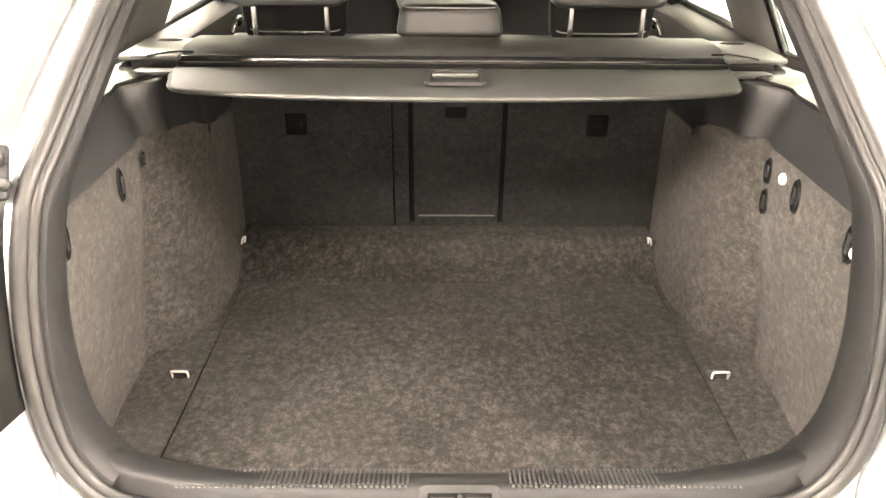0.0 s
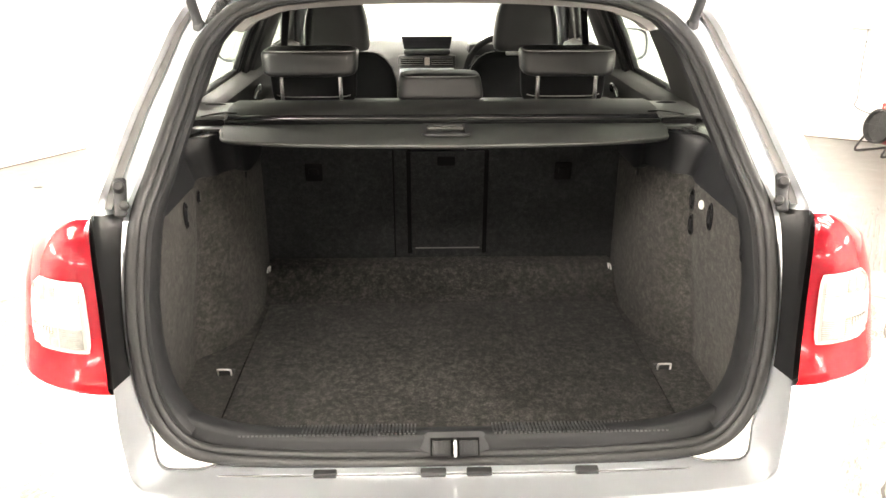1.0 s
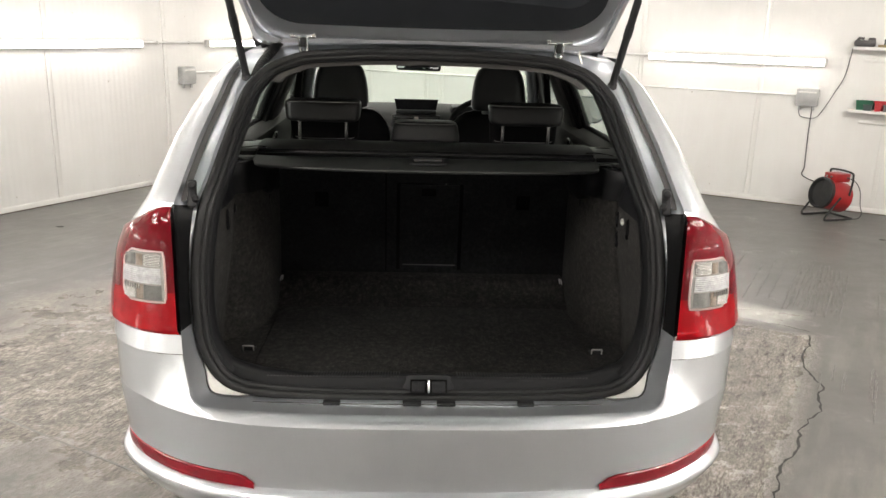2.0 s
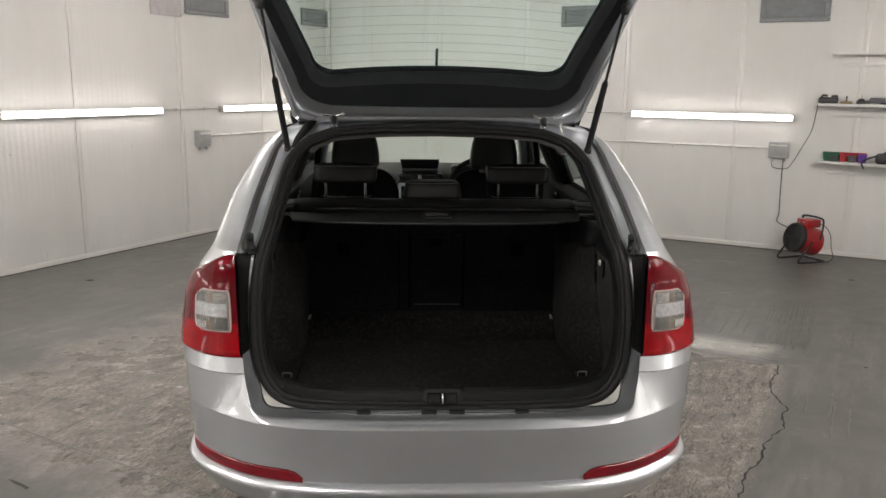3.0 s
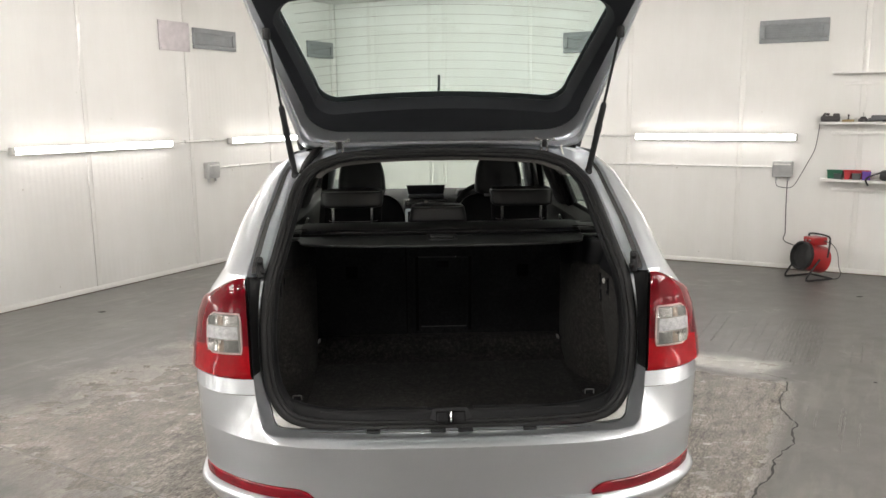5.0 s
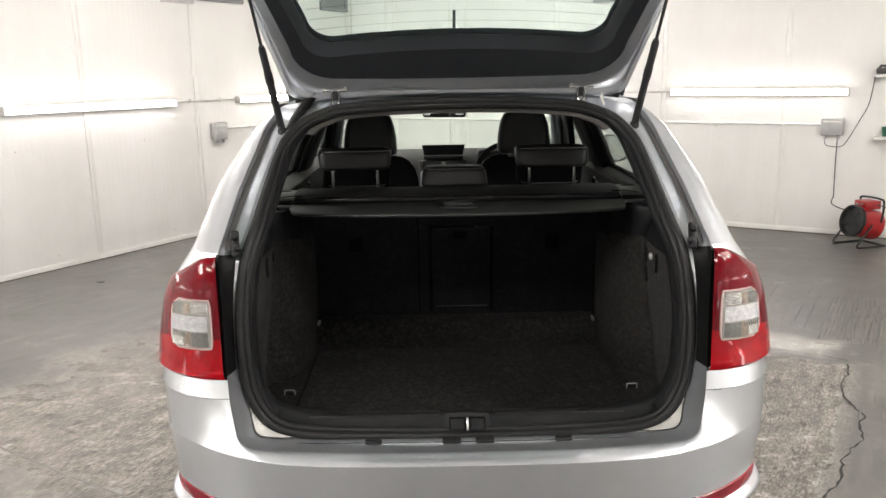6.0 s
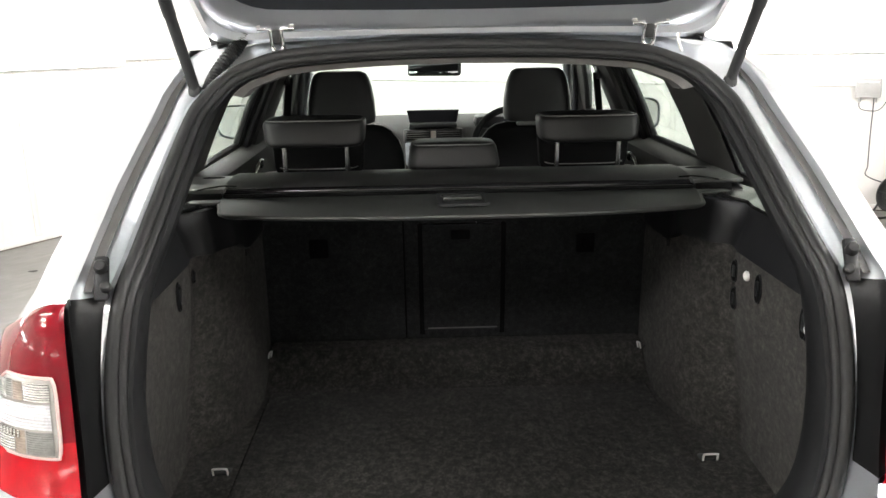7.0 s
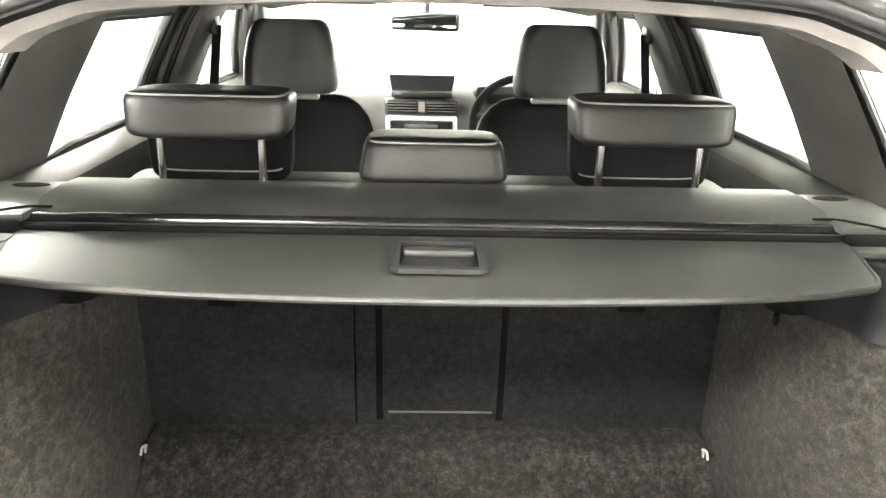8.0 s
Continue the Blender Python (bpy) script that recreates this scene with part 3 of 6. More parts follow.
TOOLDARK = surface("dark_tool", (0.05, 0.045, 0.045), 0.5)
t1 = thing("power_tool", "small dark power tool lying on the shelf", "tool", on_shelf(5.885, 1.487), "shelf tools")
part("body", boxes(((0, 0, 0.03), (0.17, 0.07, 0.055), 0.014), ((0.05, 0, 0.06), (0.06, 0.05, 0.04), 0.012)), TOOLDARK, t1)
part("nose", tube(bmesh.new(), [(-0.08, 0, 0.03), (-0.05, 0, 0.075), (-0.01, 0, 0.07)], 0.012, 8), TOOLDARK, t1)
t2 = thing("sanding_block", "tan block with a dark knob on the shelf", "tool", on_shelf(6.04, 1.487) @ Matrix.Diagonal((0.8, 0.8, 0.8, 1)), "shelf tools")
part("block", boxes(((0, 0, 0.014), (0.13, 0.07, 0.028), 0.005)), surface("tan_wood", (0.30, 0.22, 0.10), 0.6), t2)
part("knob", lathe(bmesh.new(), [(0.012, 0.028), (0.007, 0.05), (0.012, 0.08), (0.004, 0.09)], 12), TOOLDARK, t2)
t3 = thing("hand_polisher", "small dark polisher with upright spindle on the shelf", "tool", on_shelf(6.165, 1.487) @ Matrix.Diagonal((0.7, 0.7, 0.8, 1)), "shelf tools")
part("pad", lathe(bmesh.new(), [(0.06, 0.0), (0.06, 0.03), (0.035, 0.05), (0.03, 0.06)], 16), TOOLDARK, t3)
part("spindle", lathe(bmesh.new(), [(0.006, 0.06), (0.006, 0.11)], 8), STEEL, t3)
t4 = thing("machine_polisher", "grey and black machine polisher on the shelf", "tool", on_shelf(6.30, 1.487) @ Matrix.Diagonal((0.62, 0.7, 0.75, 1)), "shelf tools")
part("body", boxes(((0, 0, 0.045), (0.22, 0.09, 0.07), 0.02), ((-0.12, 0, 0.025), (0.07, 0.06, 0.045), 0.014)), surface("grey_tool", (0.11, 0.11, 0.115), 0.45), t4)
part("pad", lathe(bmesh.new(), [(0.05, 0), (0.05, 0.02), (0.03, 0.03)], 16, Matrix.Translation((0.09, 0, 0))), TOOLDARK, t4)


def crate(x, w, h, d, colour, label, y=-0.1):
    c = thing("storage_bin", label, "box", on_shelf(x, 0.941, y), "shelf bins")
    bm = bmesh.new()
    lo = [(-w / 2 * 0.9, -d / 2 * 0.9, 0), (w / 2 * 0.9, -d / 2 * 0.9, 0), (w / 2 * 0.9, d / 2 * 0.9, 0), (-w / 2 * 0.9, d / 2 * 0.9, 0)]
    hi = [(-w / 2, -d / 2, h), (w / 2, -d / 2, h), (w / 2, d / 2, h), (-w / 2, d / 2, h)]
    inn = [(p[0] * 0.92, p[1] * 0.92, h) for p in hi]
    dn = [(p[0] * 0.92, p[1] * 0.92, 0.012) for p in lo]
    loft([lo, hi, inn, dn], bm, closed=True)
    bm.faces.new([bm.verts.new(p) for p in dn])
    m = surface("bin_" + label.split()[0], colour, 0.45)
    part("tub", bm, m, c)
    part("rim", band(bmesh.new(), [(p[0] * 1.06, p[1] * 1.06, h) for p in hi], inn, (0, 0, 0.008)), m, c)


crate(5.955, 0.135, 0.075, 0.08, (0.012, 0.11, 0.055), "green plastic bin on the shelf", -0.06)
crate(6.145, 0.225, 0.075, 0.08, (0.40, 0.020, 0.025), "red plastic bin on the shelf", -0.06)
crate(5.985, 0.07, 0.045, 0.05, (0.05, 0.065, 0.06), "dark plastic tub at the shelf edge", -0.13)
crate(6.065, 0.05, 0.06, 0.05, (0.46, 0.03, 0.035), "red plastic tub at the shelf edge", -0.14)
crate(6.145, 0.075, 0.05, 0.06, (0.10, 0.10, 0.10), "grey plastic tub at the shelf edge", -0.15)
crate(6.230, 0.075, 0.07, 0.07, (0.12, 0.045, 0.30), "purple plastic tub at the shelf edge", -0.16)
bag = thing("tool_pouch", "black soft pouch with a trailing strap on the shelf", "bag", on_shelf(6.42, 0.941, -0.20))
part("pouch", boxes(((0, 0, 0.05), (0.16, 0.10, 0.10), 0.03), ((0.02, -0.01, 0.09), (0.09, 0.07, 0.05), 0.02)), BLACKMET, bag)
part("strap", tube(bmesh.new(), spline([(-0.06, -0.03, 0.08), (-0.14, -0.05, 0.05), (-0.19, -0.08, 0.012), (-0.17, -0.112, -0.04)], 5), 0.009, 6), BLACKMET, bag)
part("patch", boxes(((0.045, -0.052, 0.055), (0.05, 0.006, 0.06), 0.002)), WHITEPL, bag)
sheet = thing("folded_cloth", "pale folded cloth lying on the shelf", "cloth", on_shelf(6.45, 0.941, -0.06))
part("cloth", boxes(((0, 0.0, 0.012), (0.22, 0.08, 0.024), 0.008), ((0.01, 0, 0.03), (0.18, 0.07, 0.014), 0.006)), surface("pale_cloth", (0.5, 0.46, 0.36), 0.9), sheet)


# the red fan heater on the floor
heater = thing("fan_heater", "red drum fan heater on a black tube stand", "heater", pose(3.69, 4.93, 0, 0, 0, 197) @ Matrix.Diagonal((0.80, 0.80, 0.84, 1)))
HT = Matrix.Translation((0, 0, 0.245)) @ Matrix.Rotation(radians(90), 4, "Y") @ Matrix.Rotation(radians(-13), 4, "Y")
part("drum", lathe(bmesh.new(), [(0.150, -0.17), (0.158, -0.165), (0.158, 0.12), (0.150, 0.125), (0.146, 0.125), (0.146, 0.09)], 32, HT), HEATRED, heater)
part("front_ring", lathe(bmesh.new(), [(0.148, 0.10), (0.166, 0.11), (0.166, 0.155), (0.150, 0.160), (0.144, 0.14), (0.140, 0.115)], 32, HT), BLACKMET, heater)
for k in range(7):
    r = 0.022 + 0.02 * k
    part("grille_ring", tube(bmesh.new(), [HT @ Vector((r * math.cos(a), r * math.sin(a), 0.145)) for a in [2 * math.pi * j / 24 for j in range(24)]], 0.003, 6, closed=True), BLACKMET, heater)
for k in range(4):
    a = math.pi * k / 4
    part("grille_bar", tube(bmesh.new(), [HT @ Vector((s * 0.15 * math.cos(a), s * 0.15 * math.sin(a), 0.15)) for s in (-1, 1)], 0.003, 6), BLACKMET, heater)
part("control_box", boxes(((-0.06, 0, 0.435), (0.20, 0.18, 0.09), 0.012)), HEATRED, heater)
part("label_plate", boxes(((-0.05, -0.1595, 0.27), (0.08, 0.006, 0.05), 0.002)), surface("worn_label", (0.5, 0.22, 0.2), 0.5), heater)
for k in (-0.03, 0.03):
    part("dial", lathe(bmesh.new(), [(0.014, 0), (0.012, 0.02)], 12, Matrix.Translation((0.04, k, 0.445)) @ Matrix.Rotation(radians(90), 4, "Y")), CHROME, heater)
for s in (-1, 1):
    part("stand", tube(bmesh.new(), spline([(-0.18, s * 0.17, 0.012), (0.16, s * 0.17, 0.012), (0.20, s * 0.17, 0.03), (0.18, s * 0.17, 0.07), (0.02, s * 0.17, 0.245)], 6), 0.011, 8), BLACKMET, heater)
part("stand_bar", tube(bmesh.new(), [(-0.18, -0.17, 0.012), (-0.18, 0.17, 0.012)], 0.011, 8), BLACKMET, heater)
part("carry_handle", tube(bmesh.new(), spline([(-0.10, -0.165, 0.26), (-0.12, -0.165, 0.44), (-0.11, -0.13, 0.50), (-0.11, 0.13, 0.50), (-0.12, 0.165, 0.44), (-0.10, 0.165, 0.26)], 6), 0.011, 8), BLACKMET, heater)


part("tail_lead", tube(bmesh.new(), spline([(-0.10, 0.10, 0.44), (-0.20, 0.12, 0.40), (-0.27, 0.14, 0.30), (-0.28, 0.16, 0.16), (-0.31, 0.17, 0.06), (-0.26, 0.18, 0.014), (-0.16, 0.19, 0.012)], 6), 0.005, 8), CABLE, heater)


def cable(name, pts, r, label):
    c = thing(name, label, "cable", Matrix.Translation(pts[0]))
    part("lead", tube(bmesh.new(), [p - Vector(pts[0]) for p in spline(pts, 6)], r, 8), CABLE, c)


def on_back(u, z, off=0.015):
    return CORNER + ALONG_B * u - ALONG_A * off + Vector((0, 0, z))


cable("heater_cable", [on_back(5.53, 0.94, 0.05), on_back(5.53, 0.7, 0.04), on_back(5.535, 0.5, 0.04), on_back(5.54, 0.38, 0.05), on_back(5.55, 0.30, 0.12), Vector((3.78, 5.08, 0.24))], 0.005, "black power lead from socket to heater")
cable("shelf_cable", [on_back(5.42, 0.94, 0.05), on_back(5.425, 0.86), on_back(5.47, 0.835), on_back(5.57, 0.84), on_back(5.63, 0.93), on_back(5.70, 1.08), on_back(5.76, 1.22), on_back(5.785, 1.40), on_back(5.79, 1.47)], 0.0035, "thin grey lead from socket to shelf")


# ---- the car: a silver estate, its tailgate open ----
car = thing("estate_car", "silver estate car with its tailgate standing open", "car", pose(0, 0, 0))

# half of the tailgate opening, from the middle of the sill to the middle of the roof edge
OPENING = [(0, -0.005, .575), (.16, -0.005, .576), (.30, -.003, .578), (.43, 0, .585), (.505, 0, .598), (.555, .002, .628), (.590, .006, .678), (.610, .012, .74), (.620, .022, .84), (.620, .04, .94),
           (.612, .062, 1.03), (.603, .09, 1.09), (.592, .15, 1.14), (.575, .29, 1.243), (.558, .42, 1.335), (.540, .47, 1.372), (.500, .52, 1.415), (.44, .542, 1.442), (.37, .555, 1.460), (.2, .565, 1.472), (0, .568, 1.476)]
# the shut line of the outer skin that goes with it
SHUT = [(0, -.172, .6185), (.16, -.171, .6185), (.30, -.166, .6185), (.43, -.154, .6188), (.545, -.138, .6195), (.592, -.127, .638), (.609, -.106, .68), (.625, -.076, .74), (.637, -.037, .84), (.643, -.015, .94),
        (.647, .0, 1.04), (.655, .03, 1.098), (.653, .10, 1.14), (.640, .255, 1.245), (.616, .40, 1.345), (.603, .47, 1.40), (.572, .55, 1.455), (.50, .60, 1.488), (.40, .612, 1.498), (.2, .625, 1.505), (0, .63, 1.508)]
PER = 4
HALF = spline(OPENING, PER)
EDGE = spline(SHUT, PER)
LOOP = HALF + mirror_x(HALF[1:-1])[::-1]
N_LOOP = len(LOOP)


def out_axis(p):
    k = min(1.0, max(0.0, (p.z - 0.98) / 0.16))
    return (Vector((0, -1, 0.1)) * (1 - k) + Vector((0, -0.63, 0.78)) * k).normalized()


def inward(i):
    t = (LOOP[(i + 1) % N_LOOP] - LOOP[i - 1]).normalized()
    w = out_axis(LOOP[i]).cross(t).normalized()
    mid = Vector((0, 0.25, 1.0))
    return w if w.dot(mid - LOOP[i]) > 0 else -w


INWARD = [inward(i) for i in range(N_LOOP)]


def ring(inset, out):
    """The opening's outline, moved inwards and out of its plane."""
    return [LOOP[i] + INWARD[i] * inset + out_axis(LOOP[i]) * out for i in range(N_LOOP)]


bm = bmesh.new()
tube(bm, ring(0.010, 0.004), 0.0125, 14, closed=True)
tube(bm, ring(0.026, 0.0), 0.0085, 12, closed=True)
part("weatherstrip", bm, RUBBER, car, "black rubber seal round the boot opening")

# inner trim that frames the opening
def deeper(inset, dy):
    return [p + Vector((0, dy, 0)) for p in ring(inset, 0)]


for s in (1, -1):
    bm = loft([ring(0.032, -0.003), deeper(0.040, 0.006), deeper(0.046, 0.022), deeper(0.044, 0.06), deeper(0.030, 0.10)], closed=True, skip=lambda i, j: s * (LOOP[j].x + LOOP[(j + 1) % N_LOOP].x) < 0 or min(LOOP[j].z, LOOP[(j + 1) % N_LOOP].z) < 0.615 or max(LOOP[j].z, LOOP[(j + 1) % N_LOOP].z) > 0.945)
    part("lower_opening_trim", bm, TRIMBLACK, car, "black plastic trim inside the boot opening")
bm = loft([ring(0.033, -0.002), deeper(0.042, 0.005), deeper(0.048, 0.021), deeper(0.046, 0.06), deeper(0.030, 0.10)], closed=True, skip=lambda i, j: min(LOOP[j].z, LOOP[(j + 1) % N_LOOP].z) < 0.935)
part("upper_opening_trim", bm, TRIMBLACK, car, "black plastic pillar trim round the boot opening")

# the channel between seal and shut line: painted, but black beside the lamps
for s in (1, -1):
    rows = []
    for a, b in zip(HALF, EDGE):
        d = b - a
        deep = lerp(a.z, [1.05, 1.15, 1.39, 1.45], [.008, .011, .011, .008])
        hump = lerp(a.z, [.9, 1.05], [-.003, .002])
        n = out_axis(a)
        low = min(1, max(0, (.655 - a.z) / .05))
        step = (1 - low) * min(1, max(0, (.80 - a.z) / .04))
        dip = Vector((0, 0, 0.006 * min(1, max(0, (.62 - a.z) / .03))))
        rows.append([Vector((s * p.x, p.y, p.z)) for p in (a - n * 0.001, a + d * 0.07 + n * hump - dip * .5, a + d * (0.40 if a.z < .70 else 0.27) - n * deep - dip, a + d * lerp(a.z, [1.08, 1.15, 1.39, 1.45], [.8, .90, .90, .8]) - n * deep * lerp(a.z, [1.08, 1.15, 1.39, 1.45], [.7, 1.5, 1.5, .7]) - Vector((0, 0, .009 * low)), b - n * (0.003 + .009 * step) + Vector((0, .005, -.011)) * low, b)])
    lamp_rows = [i for i, p in enumerate(EDGE) if 0.775 < p.z < 1.105 and p.x > 0.5]
    lo, hi = lamp_rows[0], lamp_rows[-1]
    part("channel", loft(rows[:lo + 1]), PAINT, car)
    part("channel", loft([r[:3] for r in rows[lo:hi + 1]]), PAINT, car)
    part("lamp_bezel", loft([r[2:] + [r[-1] + Vector((s * 0.03, 0.022, 0))] for r in rows[lo:hi + 1]]), surface("bezel_black", (0.006, 0.006, 0.0063), 0.4, bump=0.0, spec=0.18), car, "black plastic beside the tail lamp")
    part("channel", loft(rows[hi:]), PAINT, car)

E_Z = [p[2] for p in SHUT[4:17]]
E_X = [p[0] for p in SHUT[4:17]]
E_Y = [p[1] for p in SHUT[4:17]]


def side_x(y, z):
    """Half the car's width, at a length y and a height z."""
    x = lerp(z, [.2, .35, .5, .7, .85, .95, 1.02, 1.10, 1.25, 1.38, 1.43, 1.47], [.80, .855, .872, .884, .880, .866, .838, .772, .711, .647, .610, .557])
    k = max(0.0, 1 - y / 1.0)
    x -= 0.022 * k * k * (1 if z < 1.2 else 0.4)
    x += lerp(z, [1.05, 1.15, 1.40, 1.47], [0, .024, .032, .012]) * min(1.0, max(0.0, (0.95 - y) / 0.5))
    f = max(0.0, (y - 3.2) / 1.0)
    return x - 0.14 * f * f


def skin(y, z, s=1, out=0.0):
    ex, ey = lerp(z, E_Z, E_X), lerp(z, E_Z, E_Y)
    r = 0.26 if z < 1.1 else lerp(z, [1.1, 1.3, 1.47], [0.26, 0.20, 0.12])
    q = min(1.0, max(0.0, (y - ey) / r))
    x = ex + (side_x(y, z) - ex) * math.sqrt(1 - (1 - q) ** 2.2)
    return Vector((s * (x + out), y - out * (1 - q), z))


Q = [0, .012, .04, .09, .16, .26, .40, .6, .8, 1.0]


def start_ys(z):
    ey = lerp(z, E_Z, E_Y)
    r = 0.26 if z < 1.1 else lerp(z, [1.1, 1.3, 1.47], [0.26, 0.20, 0.12])
    return [ey + r * q for q in Q]


REAR_Y, FRONT_Y, WHEEL_R = 0.80, 3.38, 0.315
low_ys = [0.30 + 0.05 * k for k in range(80)]
LOW_Z = [.30, .36, .42, .48, .54, .60, .655, .71, .735, .78, .85, .92, .98, 1.03, 1.07, 1.10]


def arch(y, z):
    return any((y - w) ** 2 + (z - 0.31) ** 2 < 0.36 ** 2 for w in (REAR_Y, FRONT_Y))


for s in (1, -1):
    rows = []
    for z in LOW_Z:
        first = start_ys(z) if z >= .735 else [0.10 + 0.02 * k for k in range(10)]
        rows.append([skin(y, z, s) for y in first + low_ys])
    bm = loft(rows, skip=lambda i, j: arch(sum(rows[a][b].y for a in (i, i + 1) for b in (j, j + 1)) / 4, (LOW_Z[i] + LOW_Z[i + 1]) / 2) or (LOW_Z[i] < .73 and rows[i][j].y < 0.31) or (.779 < LOW_Z[i] and LOW_Z[i + 1] < 1.08 and j < 3))
    part("body_side", bm, PAINT, car, "silver painted body side")
    for w in (REAR_Y, FRONT_Y):
        pts = []
        for k in range(33):
            a = math.pi * k / 32
            y, z = w + 0.375 * math.cos(a), 0.31 + 0.375 * math.sin(a)
            pts.append((s * (side_x(y, z) + 0.002), y, z))
        part("arch_lip", tube(bmesh.new(), pts, 0.022, 8), PLASTIC, car)

# upper side with the window openings
UP_Z = [1.10, 1.125, 1.18, 1.24, 1.30, 1.345, 1.385, 1.42, 1.45, 1.47]


def up_ys(z):
    t = min(1.0, max(0.0, (z - 1.125) / 0.26))

    def mix(a, b):
        return a + (b - a) * t
    seg = [mix(.60, .86), mix(.885, .955), mix(1.19, 1.245), mix(1.685, 1.69), mix(2.07, 2.12), mix(2.86, 2.44), mix(2.98, 2.56)]
    ys = start_ys(z)
    mids = [(0, 3), (1, 2), (2, 4), (3, 2), (4, 5), (5, 2)]
    for i, n in mids:
        ys += [seg[i] + (seg[i + 1] - seg[i]) * k / n for k in range(n)]
    return ys + [seg[-1]]


WINS = {"quarter_window": (10, 13), "rear_door_window": (15, 19), "front_door_window": (21, 26)}
in_win = lambda i, j: 1 <= i < 6 and any(a <= j < b for a, b in WINS.values())
for s in (1, -1):
    rows = [[skin(y, z, s) for y in up_ys(z)] for z in UP_Z]
    part("upper_side", loft(rows, skip=in_win), PAINT, car, "silver painted pillars and roof side")
    inner = [[skin(y, z, s, -0.024) for y in up_ys(z)] for z in UP_Z[:-2]]
    part("pillar_trim", loft(inner, skip=in_win), GREYTRIM, car, "grey plastic pillar trim")
    for name, (a, b) in WINS.items():
        bm = loft([[skin(y, z, s, -0.012) for y in up_ys(z)[a:b + 1]] for z in UP_Z[1:7]])
        g = part(name, bm, CABGLASS, car, "clear slightly green side window")
        g.visible_shadow = False
        lp = [skin(up_ys(z)[a], z, s, -0.010) for z in UP_Z[1:7]] + [skin(y, 1.385, s, -0.010) for y in up_ys(1.385)[a:b + 1]] + [skin(up_ys(z)[b], z, s, -0.010) for z in UP_Z[6:0:-1]] + [skin(y, 1.125, s, -0.010) for y in up_ys(1.125)[b:a - 1:-1]]
        part("window_seal", tube(bmesh.new(), [p for i, p in enumerate(lp) if i == 0 or (p - lp[i - 1]).length > 0.005][:-1], 0.006 if name == "quarter_window" else 0.011, 8, closed=True), RUBBER, car)


def roof_z(y):
    return lerp(y, [.5, .63, 1.2, 1.8, 2.3, 2.7], [1.504, 1.508, 1.522, 1.522, 1.508, 1.475])


xs = [-0.56 + 0.08 * k for k in range(15)]
rows = []
for k in range(16):
    t = k / 15
    rows.append([])
    for x in xs:
        y0 = 0.63 - 0.065 * (abs(x) / 0.56) ** 3
        y = y0 + (2.60 - y0) * t
        rows[-1].append(Vector((x, y, roof_z(y) - 0.042 * (x / 0.56) ** 2)))
part("roof", loft(rows, thick=0.012), PAINT, car, "silver painted roof")
part("headliner", loft([[p + Vector((0, 0.02 if i == 0 else 0, -0.052 - 0.01 * (abs(p.x) / 0.56) ** 2)) for p in row] for i, row in enumerate(rows)], thick=0.006), HEADLINE, car, "grey cloth headliner")
# header between opening and headliner
hd = [i for i in range(N_LOOP) if LOOP[i].z > 1.385]
part("header_trim", loft([[deeper(0.049, 0.024)[i] for i in hd], [deeper(0.068, 0.05)[i] for i in hd], [deeper(0.071, 0.11)[i] for i in hd], [deeper(0.040, 0.20)[i] for i in hd]]), HEADLINE, car)
for s in (1, -1):
    bm = bmesh.new()
    tube(bm, spline([(s * 0.555, 0.72, 1.478), (s * 0.565, 0.80, 1.515), (s * 0.57, 1.5, 1.528), (s * 0.56, 2.2, 1.518), (s * 0.545, 2.35, 1.480)], 8), 0.014, 8)
    part("roof_rail", bm, PLASTIC, car, "black roof rail")
part("aerial", tube(bmesh.new(), [(-0.005, 0.80, 1.505), (-0.005, 0.77, 1.56), (-0.005, 0.66, 1.757)], [0.012, 0.006, 0.005], 8), PLASTIC, car, "short black roof aerial")

ws = []
for k in range(6):
    t = k / 5
    y, z = 2.60 + 0.72 * t, 1.478 - 0.44 * t
    ws.append([Vector((x * (0.59 + 0.14 * t) / 0.56, y - 0.10 * (x / 0.56) ** 2 * (0.4 + t), z - 0.02 * (x / 0.56) ** 2)) for x in xs])
g = part("windscreen", loft(ws), CABGLASS, car, "clear slightly green windscreen")
g.visible_shadow = False
for s in (0, -1):
    part("windscreen_pillar", tube(bmesh.new(), [row[s] for row in ws], 0.038, 10), PAINT, car)
    k = 1 if s else -1
    part("windscreen_pillar_trim", tube(bmesh.new(), spline([(-k * .605, 2.42, 1.43), (-k * .655, 2.60, 1.385), (-k * .715, 2.80, 1.27), (-k * .765, 3.02, 1.09)], 5), [.026] + [.038] * 14 + [.034], 12), GREYTRIM, car, "grey plastic windscreen pillar trim")
hood = [[Vector((x * 1.30 * w, y, z - 0.05 * (x / 0.56) ** 2)) for x in xs] for y, z, w in ((3.22, 1.03, 1.0), (3.5, 0.985, 1.0), (3.8, 0.93, 0.98), (4.1, 0.84, 0.93), (4.28, 0.72, 0.86), (4.35, 0.55, 0.82), (4.33, 0.30, 0.8))]
part("bonnet", loft(hood, thick=0.01), PAINT, car, "silver painted bonnet and nose")
part("underbody", boxes(((0, 2.05, 0.30), (1.50, 3.9, 0.10), 0.03)), BLACKMET, car)
part("firewall", boxes(((0, 3.20, 0.66), (1.48, 0.05, 0.66), 0.01)), BLACKMET, car)


